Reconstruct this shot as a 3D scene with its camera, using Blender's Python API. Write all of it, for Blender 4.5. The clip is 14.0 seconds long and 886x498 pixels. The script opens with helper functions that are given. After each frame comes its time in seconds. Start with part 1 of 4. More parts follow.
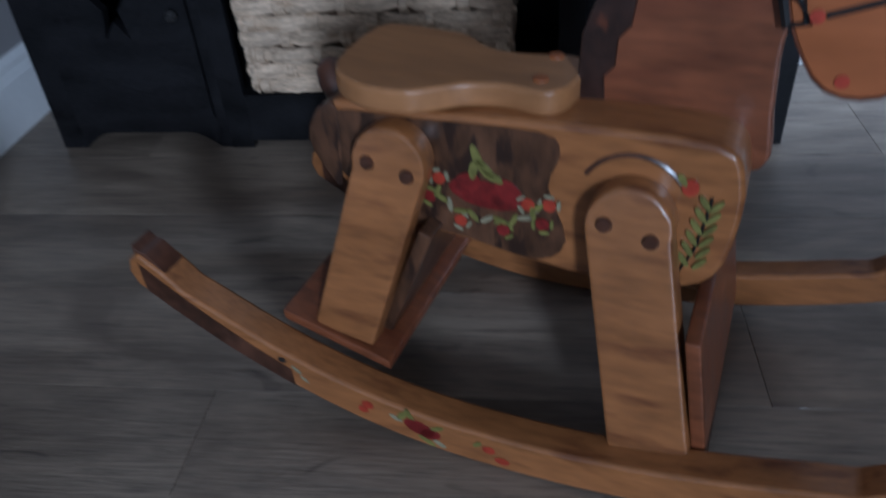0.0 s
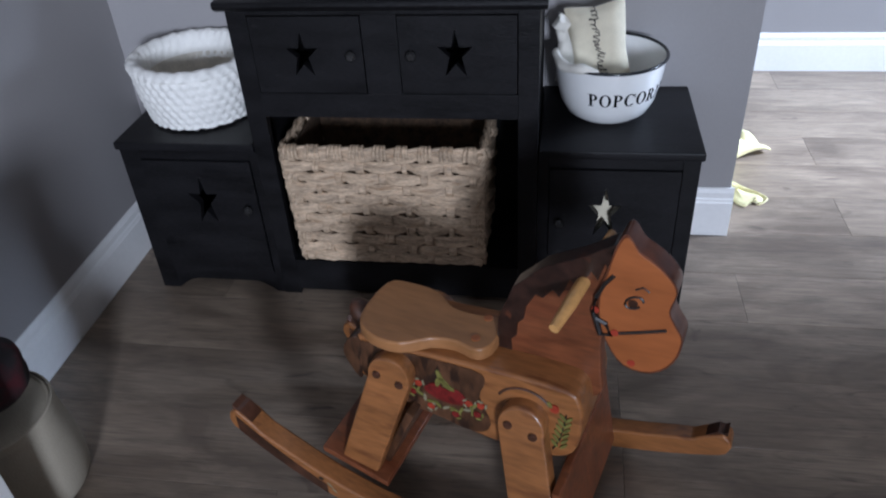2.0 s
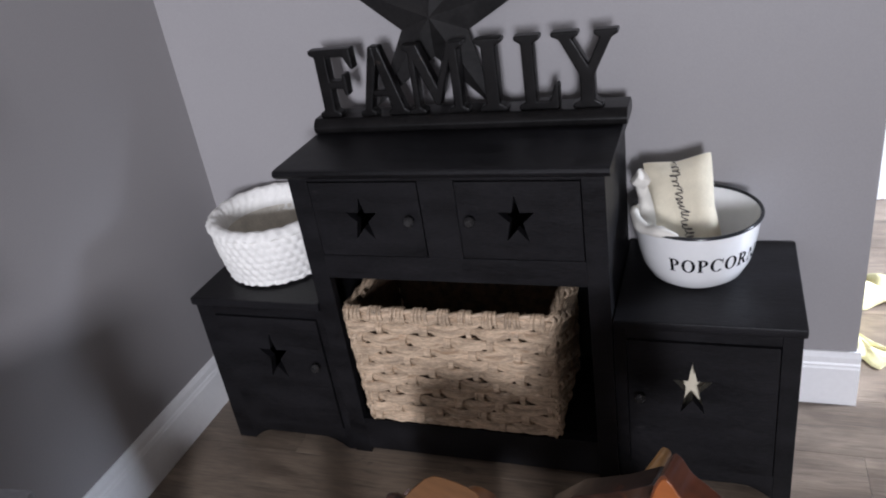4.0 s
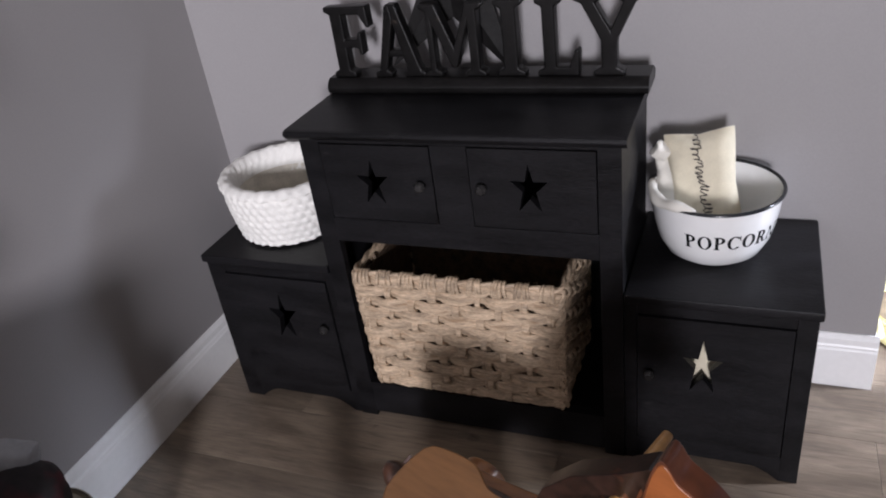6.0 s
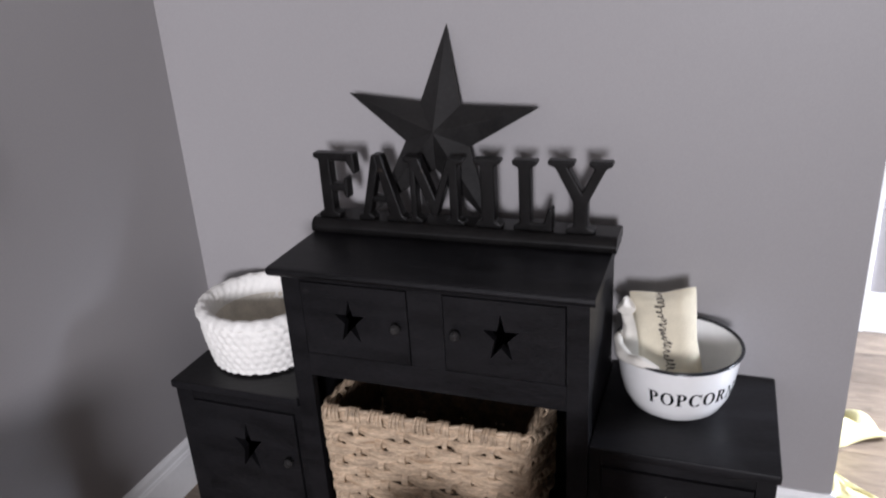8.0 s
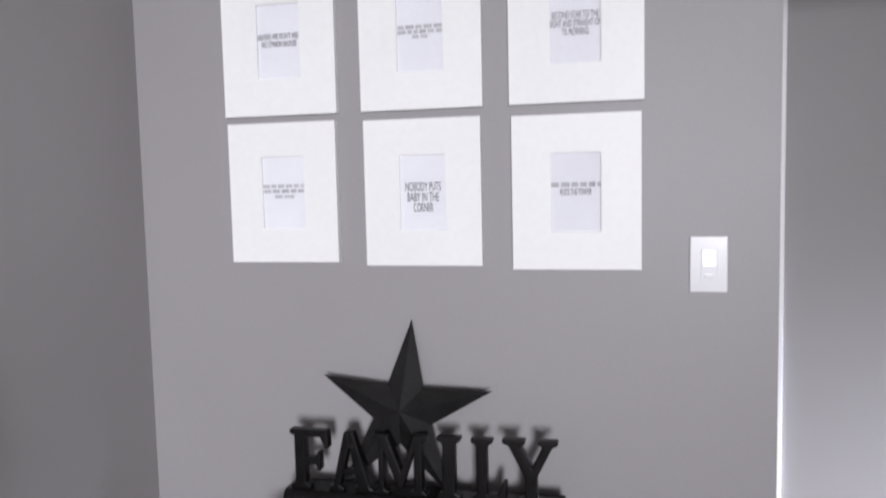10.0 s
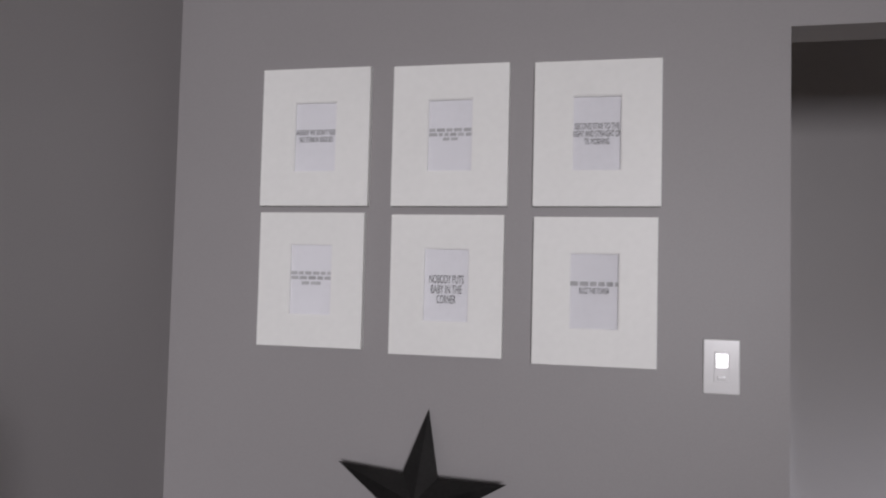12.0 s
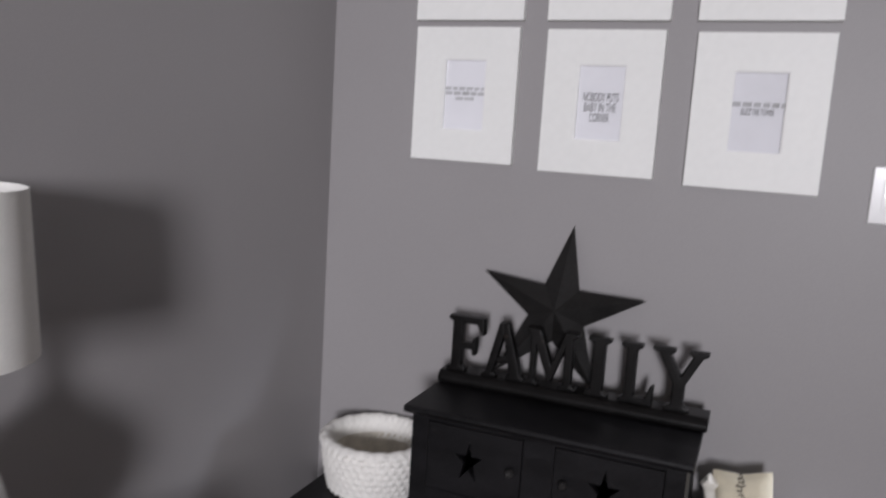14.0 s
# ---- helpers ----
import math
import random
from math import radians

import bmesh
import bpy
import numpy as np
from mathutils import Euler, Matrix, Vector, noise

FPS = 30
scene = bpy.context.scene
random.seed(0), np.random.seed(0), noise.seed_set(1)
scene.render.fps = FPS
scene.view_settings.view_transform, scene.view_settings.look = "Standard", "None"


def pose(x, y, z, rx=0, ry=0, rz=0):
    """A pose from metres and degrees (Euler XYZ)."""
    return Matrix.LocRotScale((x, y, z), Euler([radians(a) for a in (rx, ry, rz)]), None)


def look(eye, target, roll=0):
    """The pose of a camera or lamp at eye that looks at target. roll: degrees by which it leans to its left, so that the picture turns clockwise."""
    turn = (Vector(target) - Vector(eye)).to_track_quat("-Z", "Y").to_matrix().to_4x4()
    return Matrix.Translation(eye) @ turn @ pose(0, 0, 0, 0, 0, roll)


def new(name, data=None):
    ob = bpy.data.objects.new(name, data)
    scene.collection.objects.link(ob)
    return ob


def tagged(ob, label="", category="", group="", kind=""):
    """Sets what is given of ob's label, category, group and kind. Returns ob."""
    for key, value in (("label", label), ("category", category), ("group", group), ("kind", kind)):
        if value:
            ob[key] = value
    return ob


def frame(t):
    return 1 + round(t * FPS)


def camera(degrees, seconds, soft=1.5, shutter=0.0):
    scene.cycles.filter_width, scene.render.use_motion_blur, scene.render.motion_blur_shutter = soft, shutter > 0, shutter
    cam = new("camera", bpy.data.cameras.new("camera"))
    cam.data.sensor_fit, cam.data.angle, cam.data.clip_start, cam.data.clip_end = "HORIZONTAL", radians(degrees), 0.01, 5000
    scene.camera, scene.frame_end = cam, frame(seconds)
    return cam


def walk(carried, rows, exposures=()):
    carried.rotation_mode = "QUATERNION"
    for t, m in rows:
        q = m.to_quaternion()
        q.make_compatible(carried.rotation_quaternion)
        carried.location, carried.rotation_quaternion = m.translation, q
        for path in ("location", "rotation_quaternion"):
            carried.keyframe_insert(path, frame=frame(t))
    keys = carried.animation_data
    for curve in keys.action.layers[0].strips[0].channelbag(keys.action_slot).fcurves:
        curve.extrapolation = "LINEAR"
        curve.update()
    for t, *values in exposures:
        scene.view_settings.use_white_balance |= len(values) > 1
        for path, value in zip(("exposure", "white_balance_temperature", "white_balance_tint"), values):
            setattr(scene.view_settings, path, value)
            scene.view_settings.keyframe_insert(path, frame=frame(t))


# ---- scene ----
cam = camera(59.8, 14.0, soft=2.0, shutter=0.5)
PATH = [
    (0, (0.962, -1.466, 0.653), (0.733, 0.115, -0.55), -4.4),
    (0.5, (0.995, -1.493, 0.822), (0.619, 0.067, -0.371), -6.0),
    (1, (1.019, -1.534, 1.018), (0.649, 0.008, -0.202), -4.6),
    (1.5, (1.056, -1.633, 1.105), (0.785, -0.137, -0.194), -2.3),
    (1.6, (1.056, -1.652, 1.110), (0.786, -0.075, -0.14), -2.9),
    (1.7, (1.058, -1.673, 1.115), (0.788, -0.073, -0.047), -3.5),
    (1.8, (1.066, -1.689, 1.125), (0.793, -0.085, -0.038), -3.7),
    (2, (1.083, -1.709, 1.157), (0.794, -0.108, -0.005), -3.8),
    (2.5, (1.105, -1.693, 1.204), (0.708, -0.02, 0.183), -6.8),
    (2.8, (1.124, -1.659, 1.205), (0.634, 0.037, 0.262), -6.2),
    (3, (1.159, -1.622, 1.223), (0.613, 0.056, 0.283), -6.9),
    (3.2, (1.184, -1.58, 1.208), (0.604, 0.098, 0.288), -7.6),
    (5.5, (1.229, -1.483, 1.213), (0.492, 0.097, 0.232), -9.1),
    (6, (1.229, -1.478, 1.207), (0.512, 0.097, 0.204), -8.3),
    (6.5, (1.235, -1.477, 1.205), (0.524, 0.103, 0.206), -8.3),
    (7, (1.236, -1.468, 1.221), (0.552, 0.155, 0.274), -7.4),
    (7.5, (1.23, -1.459, 1.262), (0.553, 0.226, 0.423), -5.1),
    (8, (1.227, -1.496, 1.285), (0.57, 0.235, 0.531), -3.6),
    (8.5, (1.221, -1.588, 1.346), (0.632, 0.21, 0.696), -2.0),
    (9, (1.207, -1.685, 1.391), (0.675, 0.176, 0.89), -2.7),
    (9.2, (1.209, -1.694, 1.436), (0.687, 0.185, 0.992), -2.7),
    (11.3, (1.134, -1.803, 1.43), (0.767, 0.159, 1.562), 0.8),
    (11.5, (1.136, -1.807, 1.428), (0.765, 0.154, 1.551), 0.8),
    (12, (1.125, -1.815, 1.418), (0.693, 0.136, 1.511), 1.4),
    (12.5, (1.117, -1.823, 1.385), (0.627, 0.116, 1.429), 2.1),
    (13, (1.125, -1.827, 1.36), (0.555, 0.089, 1.319), 3.6),
    (13.5, (1.13, -1.844, 1.329), (0.468, 0.038, 1.19), 4.6),
    (14, (1.122, -1.858, 1.323), (0.366, -0.03, 1.028), 3.6),
]

EXPOSURES = [(0.0, -0.42, 4700, 6), (0.5, -0.55, 4650, 6), (1.0, -0.34, 4550, 7), (1.5, -0.20, 5000, 9), (2.0, -0.14, 5350, 11), (3.0, 0.02, 5700, 13),
             (5.5, 0.18, 6150, 17), (7.0, 0.20, 6200, 17), (8.0, 0.23, 6150, 16), (8.5, 0.28, 6050, 15), (9.0, 0.48, 6000, 14), (10.2, 0.1, 6150, 15),
             (11.5, -0.53, 6350, 16), (12.5, -0.57, 6350, 16), (13.5, -0.42, 6250, 15), (14.0, -0.25, 6250, 15)]
walk(cam, [(t, look(eye, target, roll)) for t, eye, target, roll in PATH], EXPOSURES)

# ---- light ----
world = bpy.data.worlds.new("world")
scene.world = world
world.use_nodes = True
sky = world.node_tree.nodes.new("ShaderNodeTexSky")
sky.sky_type, sky.sun_disc = "NISHITA", False
sky.sun_elevation, sky.sun_rotation = radians(40), radians(200)
world.node_tree.links.new(sky.outputs[0], world.node_tree.nodes["Background"].inputs[0])
world.node_tree.nodes["Background"].inputs[1].default_value = 0.1


def area(name, eye, target, w, h, watts, colour, spread=180):
    data = bpy.data.lights.new(name, "AREA")
    data.shape, data.size, data.size_y, data.energy, data.color = "RECTANGLE", w, h, watts, colour
    ob = new(name, data)
    data.spread = radians(spread)
    ob.matrix_world = look(eye, target)
    return ob


area("window_daylight", (2.35, -6.32, 1.80), (-0.30, 0, 0.95), 0.62, 1.0, 66, (1.0, 0.985, 0.985), 84)
area("hall_daylight", (4.38, 0.59, 1.50), (1.95, 0.56, 0.08), 0.66, 1.0, 35, (0.86, 0.92, 1.0), 42)


# ---- materials ----
def shader(name, colour, rough=0.6, metal=0.0, vary=0.12, scale=8.0, grain=60.0, bump=0.05, stretch=(1, 1, 1), spots=None,
           spot_scale=5.0, spot_from=0.62, spot_to=0.7, random_value=0.0, coat=0.0, rough_vary=0.08, spec=0.5):
    m = bpy.data.materials.new(name)
    m.use_nodes = True
    nt = m.node_tree
    n, l = nt.nodes, nt.links
    b = n["Principled BSDF"]
    b.inputs["Metallic"].default_value = metal
    b.inputs["Specular IOR Level"].default_value = spec
    if coat:
        b.inputs["Coat Weight"].default_value, b.inputs["Coat Roughness"].default_value = coat, 0.15
    tc, mp = n.new("ShaderNodeTexCoord"), n.new("ShaderNodeMapping")
    mp.inputs["Scale"].default_value = stretch
    info = n.new("ShaderNodeObjectInfo")
    shift = n.new("ShaderNodeVectorMath")
    shift.operation = "MULTIPLY_ADD"
    l.new(tc.outputs["Object"], mp.inputs["Vector"])
    comb = n.new("ShaderNodeCombineXYZ")
    for i in range(3):
        l.new(info.outputs["Random"], comb.inputs[i])
    shift.inputs[1].default_value = (17.0, 9.0, 5.0)
    l.new(comb.outputs[0], shift.inputs[0])
    l.new(mp.outputs[0], shift.inputs[2])
    big, fine = n.new("ShaderNodeTexNoise"), n.new("ShaderNodeTexNoise")
    big.inputs["Scale"].default_value, big.inputs["Detail"].default_value = scale, 4
    fine.inputs["Scale"].default_value, fine.inputs["Detail"].default_value = grain, 3
    for q in (big, fine):
        l.new(shift.outputs[0], q.inputs["Vector"])
    mix = n.new("ShaderNodeMath")
    mix.operation = "MULTIPLY_ADD"
    mix.inputs[1].default_value = 0.45
    l.new(fine.outputs[0], mix.inputs[0])
    half = n.new("ShaderNodeMath")
    half.operation = "MULTIPLY"
    half.inputs[1].default_value = 0.55
    l.new(big.outputs[0], half.inputs[0])
    l.new(half.outputs[0], mix.inputs[2])
    ramp = n.new("ShaderNodeValToRGB")
    lo, hi = [max(0, c * (1 - 2.2 * vary)) for c in colour], [min(1, c * (1 + 2.2 * vary)) for c in colour]
    ramp.color_ramp.elements[0].position, ramp.color_ramp.elements[1].position = 0.3, 0.7
    ramp.color_ramp.elements[0].color, ramp.color_ramp.elements[1].color = (*lo, 1), (*hi, 1)
    l.new(mix.outputs[0], ramp.inputs[0])
    out = ramp.outputs[0]
    if random_value:
        hsv, rng = n.new("ShaderNodeHueSaturation"), n.new("ShaderNodeMapRange")
        rng.inputs["To Min"].default_value, rng.inputs["To Max"].default_value = 1 - random_value, 1 + random_value
        l.new(info.outputs["Random"], rng.inputs["Value"])
        l.new(rng.outputs[0], hsv.inputs["Value"])
        l.new(out, hsv.inputs["Color"])
        out = hsv.outputs[0]
    if spots:
        sn, sr, sm = n.new("ShaderNodeTexNoise"), n.new("ShaderNodeMapRange"), n.new("ShaderNodeMix")
        sn.inputs["Scale"].default_value, sn.inputs["Detail"].default_value = spot_scale, 5
        l.new(shift.outputs[0], sn.inputs["Vector"])
        sr.inputs["From Min"].default_value, sr.inputs["From Max"].default_value = spot_from, spot_to
        l.new(sn.outputs[0], sr.inputs["Value"])
        sm.data_type = "RGBA"
        l.new(sr.outputs[0], sm.inputs["Factor"])
        l.new(out, sm.inputs["A"])
        sm.inputs["B"].default_value = (*spots, 1)
        out = sm.outputs["Result"]
    l.new(out, b.inputs["Base Color"])
    rr = n.new("ShaderNodeMapRange")
    rr.inputs["To Min"].default_value, rr.inputs["To Max"].default_value = max(0.03, rough - rough_vary), min(1, rough + rough_vary)
    l.new(big.outputs[0], rr.inputs["Value"])
    l.new(rr.outputs[0], b.inputs["Roughness"])
    if bump:
        bp = n.new("ShaderNodeBump")
        bp.inputs["Strength"].default_value, bp.inputs["Distance"].default_value = min(1.0, bump * 4), 0.002
        l.new(mix.outputs[0], bp.inputs["Height"])
        l.new(bp.outputs[0], b.inputs["Normal"])
    return m


def plank_wood():
    """Limed oak-look plank: long streaks, cloudy grey patches and dark knots, each plank its own shade."""
    m = bpy.data.materials.new("grey_oak_plank")
    m.use_nodes = True
    n, l = m.node_tree.nodes, m.node_tree.links
    b = n["Principled BSDF"]
    tc, info, comb, shift = n.new("ShaderNodeTexCoord"), n.new("ShaderNodeObjectInfo"), n.new("ShaderNodeCombineXYZ"), n.new("ShaderNodeVectorMath")
    for i in range(3):
        l.new(info.outputs["Random"], comb.inputs[i])
    shift.operation = "MULTIPLY_ADD"
    shift.inputs[1].default_value = (31.0, 13.0, 7.0)
    l.new(comb.outputs[0], shift.inputs[0])
    l.new(tc.outputs["Object"], shift.inputs[2])

    def layer(stretch, scale, detail, rough, warp, lo, hi):
        mp, q, r = n.new("ShaderNodeMapping"), n.new("ShaderNodeTexNoise"), n.new("ShaderNodeMapRange")
        mp.inputs["Scale"].default_value = stretch
        l.new(shift.outputs[0], mp.inputs["Vector"])
        l.new(mp.outputs[0], q.inputs["Vector"])
        q.inputs["Scale"].default_value, q.inputs["Detail"].default_value = scale, detail
        q.inputs["Roughness"].default_value, q.inputs["Distortion"].default_value = rough, warp
        r.inputs["From Min"].default_value, r.inputs["From Max"].default_value = lo, hi
        l.new(q.outputs[0], r.inputs["Value"])
        return r.outputs[0]

    cloud = layer((1.0, 2.6, 1.0), 3.4, 4, 0.6, 0.8, 0.34, 0.68)
    streak = layer((1.4, 16.0, 1.0), 4.0, 5, 0.65, 1.2, 0.36, 0.66)
    fine = layer((3.0, 60.0, 1.0), 5.0, 3, 0.6, 0.3, 0.3, 0.7)
    knot = layer((1.6, 4.2, 1.0), 3.1, 3, 0.5, 1.6, 0.66, 0.76)

    def blend(fac, a, c):
        x = n.new("ShaderNodeMix")
        x.data_type = "RGBA"
        l.new(fac, x.inputs["Factor"])
        for slot, v in (("A", a), ("B", c)):
            if isinstance(v, tuple):
                x.inputs[slot].default_value = (*v, 1)
            else:
                l.new(v, x.inputs[slot])
        return x.outputs["Result"]

    base = blend(cloud, (0.140, 0.106, 0.078), (0.312, 0.246, 0.182))
    dark = blend(streak, (0.098, 0.076, 0.060), base)
    worn = blend(fine, dark, base)
    out = blend(knot, worn, (0.066, 0.048, 0.037))
    hsv, rng = n.new("ShaderNodeHueSaturation"), n.new("ShaderNodeMapRange")
    rng.inputs["To Min"].default_value, rng.inputs["To Max"].default_value = 0.86, 1.16
    l.new(info.outputs["Random"], rng.inputs["Value"])
    l.new(rng.outputs[0], hsv.inputs["Value"])
    l.new(out, hsv.inputs["Color"])
    l.new(hsv.outputs[0], b.inputs["Base Color"])
    rr = n.new("ShaderNodeMapRange")
    rr.inputs["To Min"].default_value, rr.inputs["To Max"].default_value = 0.42, 0.28
    l.new(streak, rr.inputs["Value"])
    l.new(rr.outputs[0], b.inputs["Roughness"])
    bp = n.new("ShaderNodeBump")
    bp.inputs["Strength"].default_value, bp.inputs["Distance"].default_value = 0.25, 0.0015
    l.new(fine, bp.inputs["Height"])
    l.new(bp.outputs[0], b.inputs["Normal"])
    return m


WALL = shader("wall_paint", (0.315, 0.302, 0.304), 0.5, vary=0.025, scale=1.2, grain=260, bump=0.05)
WHITE = shader("white_trim_paint", (0.86, 0.86, 0.86), 0.38, vary=0.02, scale=3, grain=80, bump=0.02)
CEIL = shader("ceiling_paint", (0.78, 0.77, 0.75), 0.9, vary=0.02, scale=2, grain=150, bump=0.1)
PLANK = plank_wood()
SEAM = shader("dark_joint", (0.13, 0.105, 0.088), 0.9, bump=0)
BLACK = shader("black_painted_wood", (0.0082, 0.0078, 0.0088), 0.44, vary=0.36, scale=5, grain=90, bump=0.16, stretch=(1, 4, 4), spec=0.19,
               spots=(0.022, 0.021, 0.021), spot_scale=26, spot_from=0.70, spot_to=0.78)
BLACK_IN = shader("black_interior", (0.012, 0.012, 0.013), 0.7, vary=0.2, bump=0.05)
IRON = shader("dark_tin", (0.014, 0.0132, 0.013), 0.42, spec=0.45, metal=0.2, vary=0.3, scale=9, grain=120, bump=0.08)
LETTER = shader("dark_brown_black_paint", (0.006, 0.0055, 0.0055), 0.34, spec=0.24, vary=0.3, scale=14, grain=120, bump=0.06,
                spots=(0.06, 0.045, 0.035), spot_scale=30, spot_from=0.68, spot_to=0.76)
KNOB = shader("dark_knob", (0.024, 0.023, 0.023), 0.25, vary=0.2, bump=0.0)
PINE = shader("honey_pine", (0.250, 0.100, 0.031), 0.34, vary=0.17, scale=6, grain=30, bump=0.04, stretch=(1, 5, 5),
              spots=(0.105, 0.034, 0.012), spot_scale=11, spot_from=0.56, spot_to=0.74, coat=0.3, random_value=0.10)
PINE_HEAD = shader("orange_pine", (0.30, 0.092, 0.025), 0.40, vary=0.08, scale=6, grain=24, bump=0.02, stretch=(1, 4, 4), coat=0.12)
PINE_EDGE = shader("dark_red_edge_stain", (0.098, 0.030, 0.013), 0.34, vary=0.3, scale=9, grain=40, bump=0.03, coat=0.3)
PINE_RED = shader("red_stained_pine", (0.140, 0.044, 0.016), 0.40, vary=0.25, scale=6, grain=24, bump=0.03, stretch=(1, 4, 4),
                  spots=(0.12, 0.032, 0.012), spot_scale=5, spot_from=0.55, spot_to=0.75, coat=0.12)
SEAT = shader("pale_pine", (0.30, 0.138, 0.050), 0.42, vary=0.11, scale=6, grain=22, bump=0.03, stretch=(1, 5, 5),
              spots=(0.20, 0.075, 0.02), spot_scale=9, spot_from=0.70, spot_to=0.76, coat=0.08)
DARKWOOD = shader("dark_stain_and_shade", (0.055, 0.022, 0.012), 0.36, vary=0.4, scale=18, grain=60, bump=0.06, coat=0.2)
SADDLE = shader("brown_painted_saddle", (0.072, 0.032, 0.015), 0.36, vary=0.42, scale=30, grain=95, bump=0.08, stretch=(1, 1, 0.35), coat=0.2,
                spots=(0.022, 0.010, 0.006), spot_scale=60, spot_from=0.52, spot_to=0.62)
DOWEL = shader("pale_dowel", (0.50, 0.27, 0.09), 0.38, vary=0.12, scale=20, grain=80, bump=0.02, coat=0.2)
MANE_PAINT = shader("black_brown_mane", (0.022, 0.009, 0.006), 0.34, vary=0.45, scale=30, grain=90, bump=0.06, coat=0.2,
                    spots=(0.085, 0.026, 0.012), spot_scale=46, spot_from=0.66, spot_to=0.76)
RED = shader("red_paint", (0.14, 0.011, 0.010), 0.4, vary=0.25, scale=30, grain=120, bump=0.02)
ORANGE = shader("orange_red_paint", (0.29, 0.034, 0.016), 0.4, vary=0.15, scale=30, grain=120, bump=0.02)
LEAF = shader("yellow_green_paint", (0.150, 0.140, 0.034), 0.45, vary=0.25, scale=40, grain=120, bump=0.02)
CREAMP = shader("cream_paint", (0.23, 0.205, 0.125), 0.45, vary=0.12, scale=40, grain=120, bump=0.02)
INK = shader("black_paint_line", (0.012, 0.011, 0.011), 0.4, vary=0.2, bump=0.0)
GRASS = shader("dry_seagrass", (0.47, 0.355, 0.245), 0.62, vary=0.30, scale=34, grain=190, bump=0.22, stretch=(0.5, 1, 3),
               spots=(0.27, 0.165, 0.085), spot_scale=26, spot_from=0.58, spot_to=0.78)
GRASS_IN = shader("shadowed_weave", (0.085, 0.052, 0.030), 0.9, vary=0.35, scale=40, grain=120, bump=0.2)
KNIT = shader("white_cotton_cord", (0.86, 0.845, 0.80), 0.9, vary=0.04, scale=30, grain=400, bump=0.2)
KNIT_IN = shader("cotton_cord_inside", (0.66, 0.62, 0.54), 0.95, vary=0.1, scale=30, grain=300, bump=0.2)
ENAMEL = shader("white_enamel", (0.80, 0.80, 0.79), 0.14, vary=0.015, scale=10, grain=60, bump=0.0, coat=0.3)
RIM = shader("black_enamel", (0.015, 0.016, 0.018), 0.2, vary=0.2, bump=0.0)
LINEN = shader("cream_linen", (0.66, 0.60, 0.46), 0.95, vary=0.07, scale=24, grain=700, bump=0.25)
LINEN_W = shader("white_linen", (0.74, 0.71, 0.64), 0.95, vary=0.05, scale=24, grain=700, bump=0.2)
THREAD = shader("dark_thread", (0.07, 0.06, 0.055), 0.9, bump=0.0)
PAPER = shader("grey_white_paper", (0.76, 0.76, 0.79), 0.8, vary=0.02, bump=0.0)
WHITE_FRAME = shader("white_lacquered_board", (0.88, 0.885, 0.86), 0.42, vary=0.015, scale=3, grain=60, bump=0.01, spec=0.4)
MOUNT = shader("white_card", (0.88, 0.88, 0.865), 0.75, vary=0.015, bump=0.0)
PRINT = shader("grey_print", (0.05, 0.05, 0.055), 0.8, vary=0.15, bump=0.0)
PRINT_PALE = shader("pale_grey_print", (0.45, 0.45, 0.46), 0.8, vary=0.15, bump=0.0)
PLASTIC = shader("white_plastic", (0.80, 0.80, 0.80), 0.22, vary=0.01, bump=0.0)
SHADE = shader("white_lamp_fabric", (0.76, 0.75, 0.72), 0.9, vary=0.04, scale=6, grain=500, bump=0.2)
BIN = shader("cream_canvas", (0.36, 0.32, 0.25), 0.9, vary=0.08, scale=5, grain=400, bump=0.2)
YELLOW = shader("pale_yellow_cotton", (0.66, 0.60, 0.33), 0.92, vary=0.12, scale=14, grain=500, bump=0.2,
                spots=(0.40, 0.37, 0.22), spot_scale=11, spot_from=0.58, spot_to=0.66)
GREYF = shader("grey_felt", (0.38, 0.39, 0.41), 0.9, vary=0.1, bump=0.2)
TOYBLACK = shader("black_plush", (0.015, 0.012, 0.014), 0.85, vary=0.3, bump=0.3, spots=(0.075, 0.010, 0.016), spot_scale=16, spot_from=0.5, spot_to=0.66)
TOYRED = shader("red_plush", (0.30, 0.02, 0.03), 0.85, vary=0.2, bump=0.2)
GREEN_OUT = shader("garden_green", (0.08, 0.12, 0.05), 0.9, vary=0.4, scale=0.6, grain=5, bump=0.0)


def pane_glass():
    m = bpy.data.materials.new("picture_glass")
    m.use_nodes = True
    n, l = m.node_tree.nodes, m.node_tree.links
    n.remove(n["Principled BSDF"])
    t, g, mx, fr = (n.new("ShaderNode" + k) for k in ("BsdfTransparent", "BsdfGlossy", "MixShader", "Fresnel"))
    g.inputs["Roughness"].default_value = 0.06
    fr.inputs["IOR"].default_value = 1.25
    l.new(fr.outputs[0], mx.inputs[0])
    l.new(t.outputs[0], mx.inputs[1])
    l.new(g.outputs[0], mx.inputs[2])
    l.new(mx.outputs[0], n["Material Output"].inputs[0])
    return m


GLASS = pane_glass()


# ---- building helpers ----
def bevelled(bm, r, seg=2, sharp=30):
    if r > 0:
        es = [e for e in bm.edges if len(e.link_faces) == 2 and e.calc_face_angle(0) > radians(sharp)]
        bmesh.ops.bevel(bm, geom=es, offset=r, segments=seg, affect="EDGES", profile=0.5, clamp_overlap=True)
    return bm


